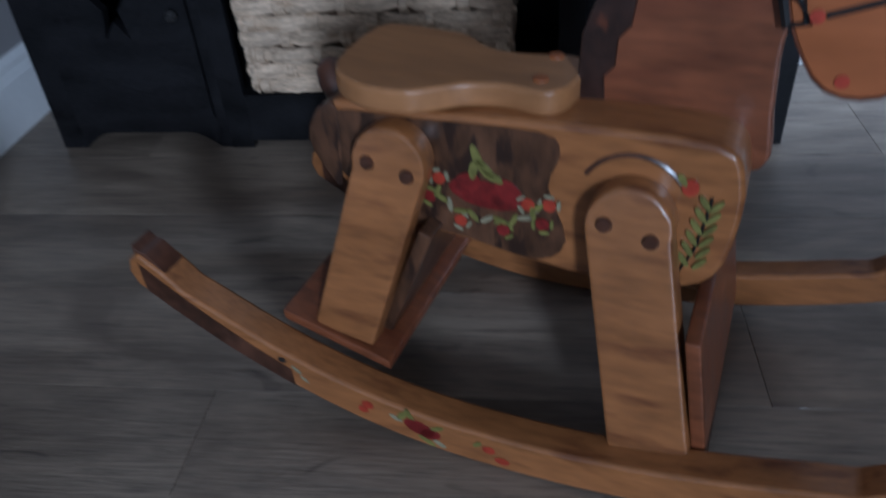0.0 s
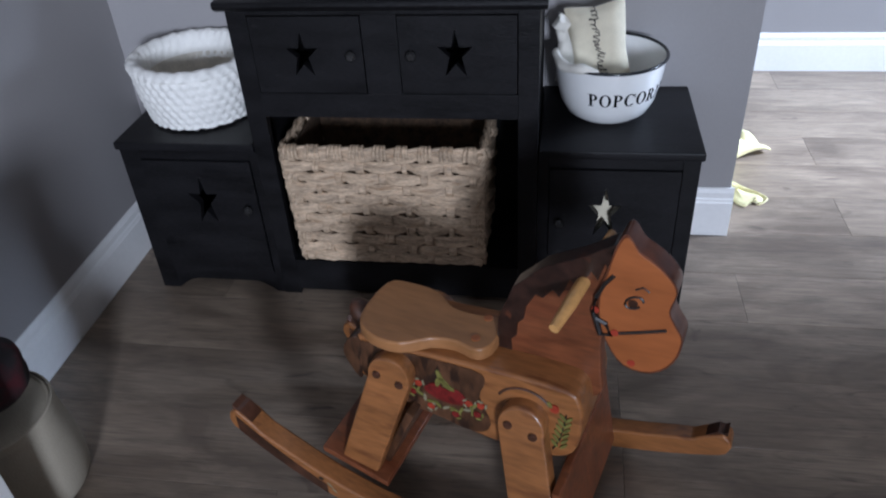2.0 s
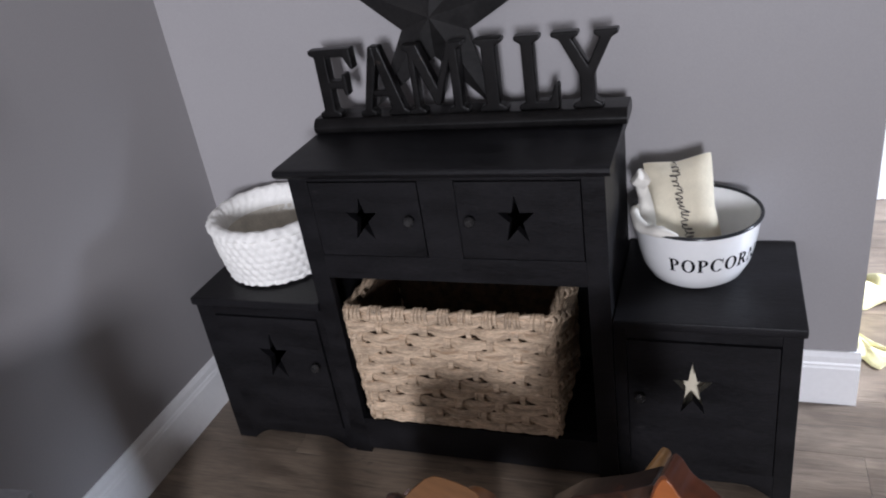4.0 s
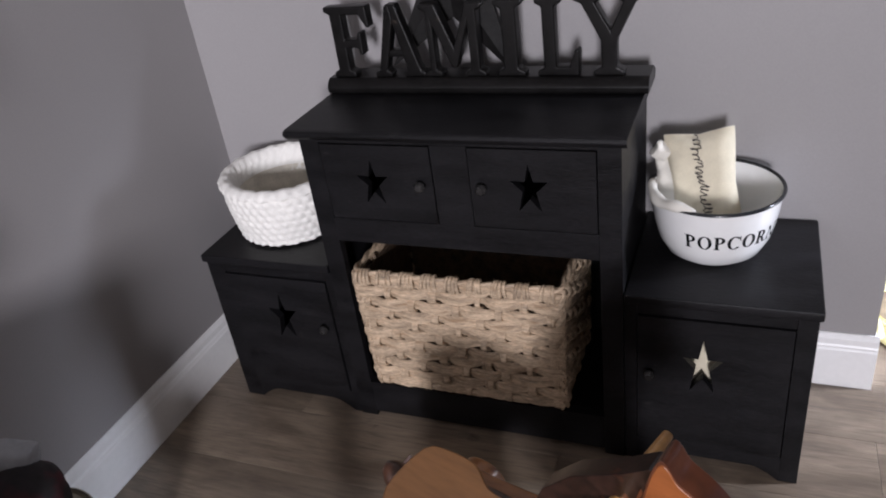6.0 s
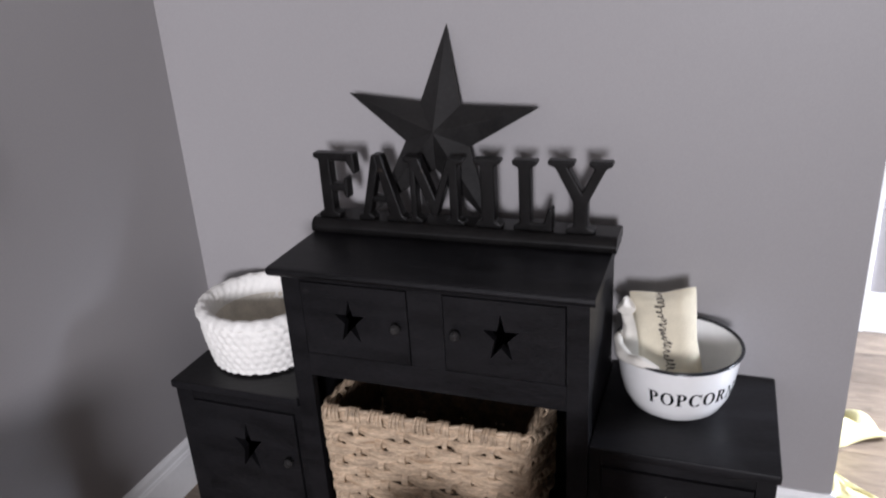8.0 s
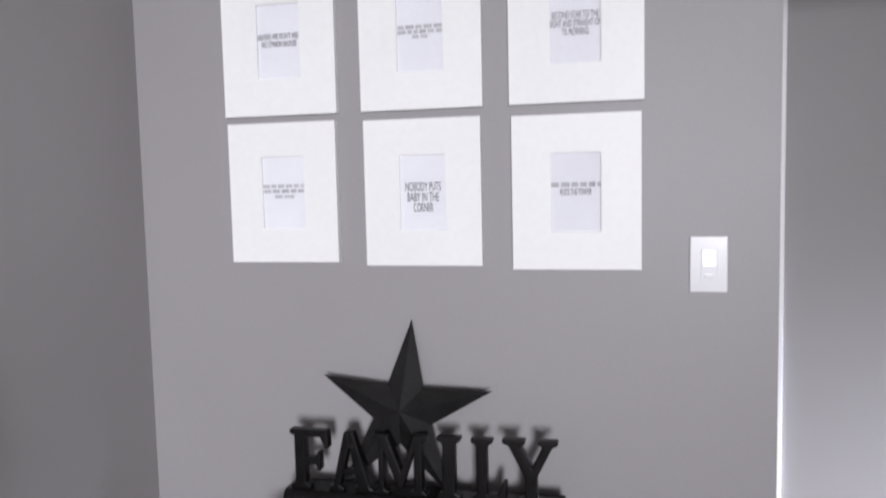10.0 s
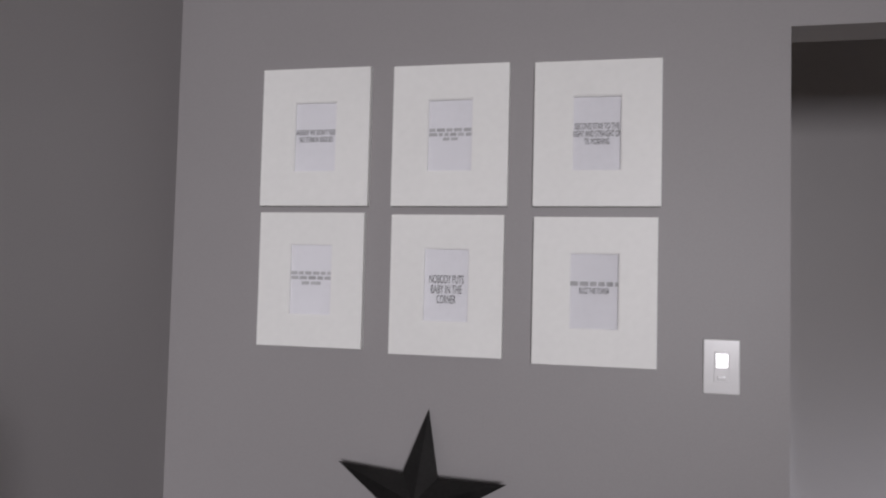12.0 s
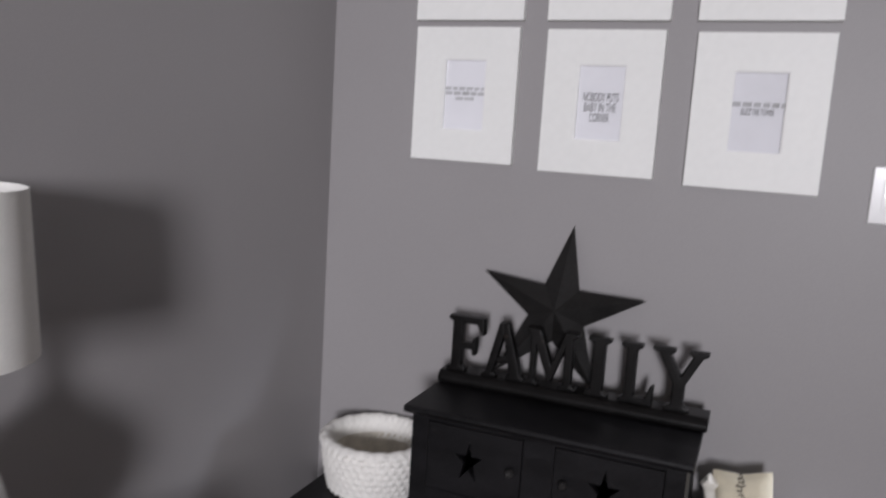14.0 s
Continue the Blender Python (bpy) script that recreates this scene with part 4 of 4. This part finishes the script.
for ph in (0, math.pi):
    path = [p + Vector((0, 0, 0.0035 * math.sin(i * 0.4 + ph) + 0.0015 * math.sin(i * 0.13))) + 0.004 * math.cos(i * 0.4 + ph) * Vector((p.x - 0.716, p.y + 0.2, 0)).normalized() for i, p in enumerate(dense)]
    tube(path, 0.0048, 6, bm)
part("rim", bm, GRASS, BK, "twisted seagrass rim")
for c in range(COLS):
    for y in (by0, by1):
        bm = bmesh.new()
        for k in (-1.5, -0.5, 0.5, 1.5):
            x = bx0 + (bx1 - bx0) * (c + 0.5) / COLS + 0.0046 * k + rng.uniform(-0.002, 0.002)
            tube([(x + 0.0006 * k * q, y + 0.0125 * math.cos(radians(a)), bh - 0.006 + 0.0165 * math.sin(radians(a))) for q, a in enumerate(range(-30, 211, 30))], 0.0034, 6, bm, up=Vector((1, 0, 0)))
        part("rim_loop", bm, GRASS, BK)

bm = bmesh.new()
mid = Vector(((bx0 + bx1) / 2, (by0 + by1) / 2, 0))
for ph in (0, math.pi):
    tube([mid + Vector(((p.x - mid.x) * 0.953, (p.y - mid.y) * 0.925, 0.008 + 0.003 * math.sin(i * 0.4 + ph))) + 0.003 * math.cos(i * 0.4 + ph) * (p - mid).normalized() for i, p in enumerate(dense)], 0.0055, 6, bm)
part("base_band", bm, GRASS, BK, "twisted seagrass band round the base")


# ---- white crocheted basket ----
ROWH = 0.0165


def knit_wobble(rad, z, a, j):
    row = z / ROWH
    k = int(row)
    stitch = 0.55 + 0.45 * math.cos(38 * a + math.pi * (k % 2) + 1.6 * (row - k))
    rib = 0.0046 * abs(math.sin(math.pi * row)) ** 0.6 * stitch - 0.0016
    slump = 1 + 0.035 * math.cos(2 * a + 0.6) * (z / 0.12)
    rise = 0.050 + 0.030 * math.cos(a - 0.95) * (1 if math.cos(a - 0.95) > 0 else 0.45)
    return (rad + rib) * slump, z * (1 + rise * (z / 0.12)) + 0.0012 * math.sin(19 * a + k)


KB = thing("crochet_basket", "white chunky crocheted round basket, slightly slumped", "basket", pose(0.262, -0.152, 0.4055))
outer = [(0, 0.0), (0.08, 0.0), (0.110, 0.002)] + [(0.120 + 0.018 * math.sin(math.pi * 0.5 * i / 42), 0.006 + 0.109 * i / 42) for i in range(43)] + \
        [(0.144, 0.119), (0.144, 0.126), (0.139, 0.133), (0.131, 0.136), (0.122, 0.134), (0.115, 0.127)] + [(0.112 - 0.001 * i, 0.118 - 0.009 * i) for i in range(5)]
part("body", revolve(outer, 228, knit_wobble), KNIT, KB)
part("lining", revolve([(0.108, 0.100), (0.103, 0.03), (0.095, 0.012), (0, 0.011)], 48), KNIT_IN, KB)


# ---- enamel popcorn bowl ----
BOWL_AT = pose(1.180, -0.140, 0.4055)
BOWL = thing("enamel_bowl", "white enamel bowl with black rim and black lettering", "bowl", BOWL_AT)
outside = [(0.0, 0.002), (0.058, 0.0), (0.068, 0.003), (0.087, 0.017), (0.100, 0.042), (0.1075, 0.072), (0.112, 0.100), (0.116, 0.132)]
inside = [(0.1155, 0.1335), (0.1135, 0.132), (0.1095, 0.100), (0.105, 0.072), (0.0975, 0.044), (0.084, 0.021), (0.064, 0.007), (0.0, 0.006)]
part("shell", revolve(outside + inside, 64), ENAMEL, BOWL)
part("rim", revolve([(0.1145 + 0.0036 * (1 + math.cos(a)) - 0.0015, 0.1335 + 0.0032 * math.sin(a)) for a in np.linspace(0, 2 * math.pi, 13)], 64), RIM, BOWL, "thin black rim")


def bowl_radius(z):
    for (r0, z0), (r1, z1) in zip(outside[1:], outside[2:]):
        if z0 <= z <= z1:
            return r0 + (r1 - r0) * (z - z0) / (z1 - z0)
    return 0.116


def ring_stroke(cx, cy, rx, ry, thick, thin, a0, a1, n=26):
    """A curved pen stroke, thick at the sides and thin at the top and foot."""
    out, inn = [], []
    for a in np.linspace(radians(a0), radians(a1), n):
        out.append((cx + rx * math.cos(a), cy + ry * math.sin(a)))
        inn.append((cx + (rx - thick) * math.cos(a), cy + (ry - thin) * math.sin(a)))
    return out, inn


def serif_letter(ch):
    """A roman capital, 1 high, as a bmesh of flat strokes in x-y, with its width."""
    bm = bmesh.new()

    def bar(x0, x1, y0, y1, slant=0.0):
        vs = [bm.verts.new(p) for p in ((x0, y0, 0), (x1, y0, 0), (x1 + slant, y1, 0), (x0 + slant, y1, 0))]
        bm.faces.new(vs)

    def bow(*a):
        out, inn = ring_stroke(*a)
        o, q = [bm.verts.new((*p, 0)) for p in out], [bm.verts.new((*p, 0)) for p in inn]
        for k in range(len(o) - 1):
            bm.faces.new((o[k], o[k + 1], q[k + 1], q[k]))

    width = {"P": 0.66, "O": 0.84, "C": 0.80, "R": 0.82, "N": 0.88}[ch]
    if ch in "PR":
        bar(0.08, 0.28, 0.0, 1.0)
        bar(0.0, 0.10, 0.0, 0.05)
        bar(0.27, 0.37, 0.0, 0.05)
        bar(0.0, 0.10, 0.95, 1.0)
        bow(0.27, 0.735, 0.38, 0.27, 0.19, 0.07, -90, 90)
        if ch == "R":
            bar(0.60, 0.78, 0.0, 0.47, -0.28)
            bar(0.78, 0.86, 0.0, 0.05)
    elif ch == "O":
        bow(0.42, 0.5, 0.42, 0.515, 0.20, 0.06, 0, 360, 40)
    elif ch == "C":
        bow(0.44, 0.5, 0.44, 0.515, 0.21, 0.06, 42, 318, 36)
        bar(0.74, 0.79, 0.66, 1.0)
    else:
        bar(0.10, 0.16, 0.0, 1.0)
        bar(0.0, 0.27, 0.0, 0.05)
        bar(0.62, 0.78, 0.0, 1.0, -0.58)
        bar(0.74, 0.80, 0.0, 1.0)
        bar(0.64, 0.90, 0.95, 1.0)
    return bm, width


run = -113.5
for ch in "POPCORN":
    bm, wide = serif_letter(ch)
    high = 0.0285
    for v in bm.verts:
        ang = radians(run) + v.co.x * high / 0.1065
        zz = 0.0585 + high * v.co.y
        rr = bowl_radius(zz) + 0.0007
        v.co = (rr * math.cos(ang), rr * math.sin(ang), zz)
    solid = bmesh.ops.extrude_face_region(bm, geom=bm.faces[:])
    for v in solid["geom"]:
        if isinstance(v, bmesh.types.BMVert):
            v.co.x *= 0.994
            v.co.y *= 0.994
    part("letter", bm, RIM, BOWL, "black serif letter " + ch, smooth=False)
    run += math.degrees((wide + 0.12) * high / 0.1065)


def cushion(w, h, d, n=14, puff=0.5, seed=0):
    """A stuffed little pillow in x-z, with pinched corners."""
    bm = bmesh.new()
    grids = []
    for side in (-1, 1):
        g = []
        for i in range(n + 1):
            row = []
            for j in range(n + 1):
                u, v = 2 * i / n - 1, 2 * j / n - 1
                th = max(0, (1 - u ** 4) * (1 - v ** 4)) ** puff
                pin = 1 - 0.09 * (1 - abs(u)) * abs(v) ** 3 - 0.02 * abs(u) ** 6 * abs(v) ** 6
                pin2 = 1 - 0.13 * (1 - abs(v)) * abs(u) ** 3 - 0.03 * abs(u) ** 6 * abs(v) ** 6
                wr = 0.0025 * noise.noise(Vector((u * 3 + seed, v * 3, side)))
                row.append(bm.verts.new((w / 2 * u * pin2, side * (d / 2 * th + wr * th), h / 2 * v * pin)))
            g.append(row)
        grids.append(g)
    for side, g in zip((-1, 1), grids):
        for i in range(n):
            for j in range(n):
                q = (g[i][j], g[i + 1][j], g[i + 1][j + 1], g[i][j + 1])
                bm.faces.new(q if side < 0 else q[::-1])
    bmesh.ops.remove_doubles(bm, verts=bm.verts, dist=0.0004)
    return bm


PIL = thing("bean_bag_pillow", "small cream linen bean bag with a dark script line", "pillow", pose(1.158, -0.122, 0.532, -16, -8, 4))
bag = part("cover", cushion(0.128, 0.205, 0.056, n=18, puff=0.62, seed=3), LINEN, PIL)
rng = random.Random(11)
script = []
for i in range(150):
    q = i / 149
    swing = 0.0045 + 0.013 * abs(noise.noise(Vector((q * 13, 3.3, 0))))
    ph = i * 0.80 + 2.4 * noise.noise(Vector((q * 17, 9.1, 0)))
    script.append((-0.008 + 0.012 * q + swing * math.sin(ph) + 0.003 * math.sin(i * 0.17), -0.0300 + 0.0018 * abs(q - 0.5), 0.094 - 0.168 * q + 0.0030 * math.cos(ph * 1.03)))
part("script_line", tube(script, 0.0011, 5), THREAD, bag, "dark handwritten line")
PIL2 = thing("cloth_bag", "small white linen bag slumped over the bowl rim", "cloth bag", pose(1.106, -0.108, 0.528, -14, -6, -25))
body2 = cushion(0.086, 0.13, 0.05, n=16, puff=0.5, seed=8)
for v in body2.verts:
    v.co += 0.007 * Vector((noise.noise(v.co * 34), noise.noise(v.co * 34 + Vector((5, 0, 0))), noise.noise(v.co * 30 + Vector((0, 7, 0)))))
part("cover", body2, LINEN_W, PIL2)
fold = bmesh.new()
drape = [(1.180 + 0.112 * math.cos(radians(a)), -0.140 + 0.112 * math.sin(radians(a)), 0.4055 + 0.133 + 0.004 * math.sin(a * 0.11)) for a in range(176, 258, 2)]
inv = PIL2.matrix_world.inverted()
tube([inv @ Vector(q) for q in drape], [0.004 + 0.008 * math.sin(math.pi * k / (len(drape) - 1)) ** 0.5 * (0.85 + 0.18 * math.sin(k * 0.45)) for k in range(len(drape))], 10, fold)
part("folded_edge", fold, LINEN_W, PIL2)
knot = cushion(0.036, 0.034, 0.03, n=8, puff=0.5, seed=15)
knot.transform(inv @ pose(1.080, -0.112, 0.592, 20, 30, 10))
part("gathered_top", knot, LINEN_W, PIL2)


# ---- six framed prints ----
def framed_print(x0, x1, z0, z1, lines):
    w, h = x1 - x0, z1 - z0
    ob = thing("picture_frame", "wide flat white frame round a small quotation print", "picture frame", pose((x0 + x1) / 2, -0.0005, (z0 + z1) / 2), "framed prints on the wall")
    ow, oh = 0.057, 0.089
    bm = bmesh.new()
    loops = []
    for y in (-0.019, -0.001):
        loops.append([[bm.verts.new((x, y, z)) for x, z in ((-a, -c), (a, -c), (a, c), (-a, c))] for a, c in ((w / 2, h / 2), (ow, oh))])
    (fo, fi), (bo, bi) = loops
    for k in range(4):
        q = (k + 1) % 4
        for f in ((fo[k], fo[q], fi[q], fi[k]), (bo[q], bo[k], bi[k], bi[q]), (fo[q], fo[k], bo[k], bo[q]), (fi[k], fi[q], bi[q], bi[k])):
            bm.faces.new(f)
    part("frame", bevelled(bm, 0.0009, 2), WHITE_FRAME, ob, "one flat white lacquered board")
    part("slip", boxes((-ow, -ow + 0.003, -0.0165, -0.009, -oh, oh), (ow - 0.003, ow, -0.0165, -0.009, -oh, oh), (-ow + 0.003, ow - 0.003, -0.0165, -0.009, oh - 0.003, oh),
                       (-ow + 0.003, ow - 0.003, -0.0165, -0.009, -oh, -oh + 0.003)), MOUNT, ob, "narrow white slip round the opening")
    sheet = part("print", boxes((-ow, ow, -0.0085, -0.001, -oh, oh)), PAPER, ob, "pale grey paper print")
    for kind, row, width, high, z in lines:
        if kind == "words":
            bm = lettering(row, 0.02, 0.0003)
            xs, ys = [v.co.x for v in bm.verts], [v.co.y for v in bm.verts]
            kx, ky = width / (max(xs) - min(xs)), high / (max(ys) - min(ys))
            mx, my = (max(xs) + min(xs)) / 2, (max(ys) + min(ys)) / 2
            for v in bm.verts:
                x, y, d = v.co
                v.co = ((x - mx) * kx, -0.0089 - d, (y - my) * ky + z)
            part("text_line", bm, PRINT, sheet, "words " + row, smooth=False)
        else:
            gap = 0.0042
            unit = (width - gap * (len(row) - 1)) / sum(row)
            x = -width / 2
            for wd in row:
                part("text_bar", boxes((x, x + wd * unit, -0.0092, -0.0086, z - high / 2, z + high / 2)), PRINT_PALE, sheet)
                x += wd * unit + gap
    g = part("glass", boxes((-ow + 0.003, ow - 0.003, -0.0120, -0.0112, -oh + 0.003, oh - 0.003)), GLASS, ob, "clear glass")
    g.visible_shadow = False
    return ob


COLX = ((0.250, 0.534), (0.594, 0.879), (0.939, 1.229))
TOP_TEXT = ([("words", "BADGES! WE DON'T NEED", 0.114, 0.0135, 0.013), ("words", "NO STINKIN BADGES", 0.088, 0.0135, -0.005)],
            [("bars", (3, 4, 3, 4, 4), 0.104, 0.008, 0.014), ("bars", (4, 2, 2, 3, 3, 3), 0.106, 0.008, 0.003), ("bars", (3, 3), 0.036, 0.007, -0.008)],
            [("words", "SECOND STAR TO THE", 0.101, 0.0145, 0.018), ("words", "RIGHT AND STRAIGHT ON", 0.112, 0.0145, 0.0), ("words", "TIL MORNING", 0.057, 0.0145, -0.018)])
LOW_TEXT = ([("bars", (4, 3, 4, 4, 3, 3), 0.108, 0.008, 0.016), ("bars", (4, 4, 4, 3, 4), 0.108, 0.008, 0.004), ("bars", (3, 4), 0.05, 0.008, -0.009)],
            [("words", "NOBODY PUTS", 0.084, 0.020, 0.014), ("words", "BABY IN THE", 0.075, 0.020, -0.010), ("words", "CORNER", 0.046, 0.020, -0.034)],
            [("bars", (4, 4, 3, 3, 3, 2), 0.112, 0.010, 0.017), ("words", "BUZZ THE TOWER", 0.068, 0.0135, 0.001)])
for i, (x0, x1) in enumerate(COLX):
    framed_print(x0, x1, 1.607, 1.953 - 0.003 * i, TOP_TEXT[i])
    framed_print(x0 + 0.004, x1 - 0.006, 1.257 - 0.008 * i, 1.590 - 0.004 * i, LOW_TEXT[i])

SW = thing("light_switch", "white plastic dimmer switch on a wall plate", "switch", pose(1.3625, 0, 1.2515))
plate = part("plate", boxes((-0.039, 0.039, -0.0065, -0.0005, -0.0605, 0.0605), r=0.003, seg=3), PLASTIC, SW)
part("insert", boxes((-0.0165, 0.0165, -0.0085, -0.0060, -0.034, 0.034), r=0.001), PLASTIC, plate)
paddle = boxes((-0.013, 0.013, -0.002, 0.002, -0.0155, 0.0155), r=0.001)
paddle.transform(pose(0, -0.0100, 0.0135, -5.1, 0, 0.8))
part("paddle", paddle, ENAMEL, plate, "glossy white rocker")
part("slider", boxes((-0.009, 0.009, -0.0115, -0.0080, -0.029, -0.020), r=0.0015), PLASTIC, plate)


# ---- side table, lamp and toy bin along the left wall ----
TABLE = thing("side_table", "white painted side table against the wall", "table", pose(0, 0, 0))
part("tabletop", boxes((0.018, 0.295, -1.56, -1.075, 0.575, 0.600), r=0.004), WHITE, TABLE)
for x in (0.035, 0.243):
    for y in (-1.55, -1.125):
        part("leg", boxes((x, x + 0.04, y, y + 0.045, 0, 0.575), r=0.003), WHITE, TABLE)
part("side_panel", boxes((0.0755, 0.2425, -1.115, -1.097, 0.06, 0.575)), WHITE, TABLE)
part("front_panel", boxes((0.255, 0.271, -1.5045, -1.1255, 0.06, 0.575)), WHITE, TABLE)

LAMP = thing("table_lamp", "table lamp with a white tapered drum shade", "lamp", pose(0.132, -1.200, 0.6005))
part("base", revolve([(0, 0), (0.07, 0), (0.075, 0.01), (0.05, 0.03), (0.072, 0.09), (0.085, 0.15), (0.07, 0.21), (0.03, 0.26), (0.014, 0.29), (0.012, 0.40), (0, 0.40)], 32), ENAMEL, LAMP)
part("shade", revolve([(0.124, 0.385), (0.113, 0.616), (0.1115, 0.616), (0.1225, 0.385), (0.124, 0.385)], 48), SHADE, LAMP, "white fabric drum shade")

TB = thing("storage_bin", "cream canvas round storage bin on the floor", "bin", pose(0.128, -0.925, 0))
part("body", revolve([(0, 0.0), (0.085, 0.0), (0.105, 0.008), (0.116, 0.03), (0.119, 0.07), (0.116, 0.12), (0.110, 0.170), (0.105, 0.198), (0.101, 0.203), (0.097, 0.199), (0.05, 0.212), (0, 0.216)], 40,
                     lambda r, z, a, j: (r * (1 + 0.02 * math.sin(3 * a + z * 9)), z)), BIN, TB)
part("hem", revolve([(0.1062, 0.188), (0.1085, 0.190), (0.1065, 0.203), (0.1032, 0.2045), (0.1062, 0.188)], 40), BIN, TB)
tagged(mesh_object("toy_ball", revolve([((0.068 + 0.003 * math.sin(7 * q)) * math.sin(q) if 0 < i < 14 else 0, 0.068 * -math.cos(q)) for i, q in enumerate(np.linspace(0, math.pi, 15))], 28), TOYBLACK),
       "black and dark red plush toy ball on the bin", "toy").matrix_world = pose(0.162, -0.926, 0.296)
tagged(mesh_object("plush_toy", cushion(0.078, 0.11, 0.06, puff=0.5, seed=21), GREYF), "grey felt plush toy leaning in the bin", "toy").matrix_world = pose(0.132, -0.898, 0.335, -10, 14, 20)
tagged(mesh_object("plush_toy", cushion(0.12, 0.17, 0.09, puff=0.5, seed=31), TOYRED), "red plush toy in the bin", "toy").matrix_world = pose(0.092, -0.965, 0.288, -12, 8, 40)


# ---- crumpled yellow cloth in the hall ----
bm = bmesh.new()
N = 44
grid = []
for i in range(N + 1):
    row = []
    for j in range(N + 1):
        u, v = i / N, j / N
        a = 0.45 * noise.noise(Vector((u * 2.2, v * 2.2, 4.0)))
        reach = 0.035 + 0.105 * math.exp(-((v - 0.05) / 0.10) ** 2) + 0.165 * math.exp(-((v - 0.76) / 0.17) ** 2)
        x = 1.505 + reach * u + 0.015 * a
        y = 0.14 + 0.40 * v + 0.03 * noise.noise(Vector((u * 4, v * 3, 9.0)))
        fold = abs(noise.noise(Vector((u * 3.1, v * 4.3, 1.7)))) * 0.07 + 0.05 * math.sin(math.pi * u) * math.sin(math.pi * v)
        row.append(bm.verts.new((x, y, 0.004 + fold * (math.sin(math.pi * min(1, max(0, v))) ** 0.4 if 0 < v < 1 else 0.1))))
    grid.append(row)
for i in range(N):
    for j in range(N):
        bm.faces.new((grid[i][j], grid[i + 1][j], grid[i + 1][j + 1], grid[i][j + 1]))
cloth = mesh_object("crumpled_cloth", bm, YELLOW)
cloth.modifiers.new("thick", "SOLIDIFY").thickness = 0.004
tagged(cloth, "crumpled pale yellow cloth on the hallway floor", "cloth")


# ---- plank floor ----
FLOOR = structure("floor", boxes((-0.1, X1 + 0.1, Y0 - 0.1, YF + 0.1, -0.1, -0.0065)), SEAM, "grey brown wood plank floor", "floor")
PW, PL = 0.178, 1.22


def plank_mesh(length):
    bm = boxes((0, length - 0.0005, 0, PW - 0.0006, -0.0064, 0))
    top = [e for e in bm.edges if all(v.co.z > -0.001 for v in e.verts)]
    bmesh.ops.bevel(bm, geom=top, offset=0.0004, segments=1, affect="EDGES")
    me = bpy.data.meshes.new("plank")
    bm.to_mesh(me)
    bm.free()
    me.materials.append(PLANK)
    return me


whole, cut = plank_mesh(PL), {}
rng = random.Random(3)
y = Y0
while y < YF:
    x = -rng.choice((0.0, 0.31, 0.62, 0.93))
    while x < X1:
        lo, hi = max(x, 0.0), min(x + PL, X1)
        if hi - lo > 0.02:
            size = round(hi - lo, 2)
            me = whole if abs(size - PL) < 0.005 else cut.setdefault(size, plank_mesh(size))
            ob = new("plank", me)
            ob.location, ob.parent = (lo, y, 0), FLOOR
        x += PL
    y += PW
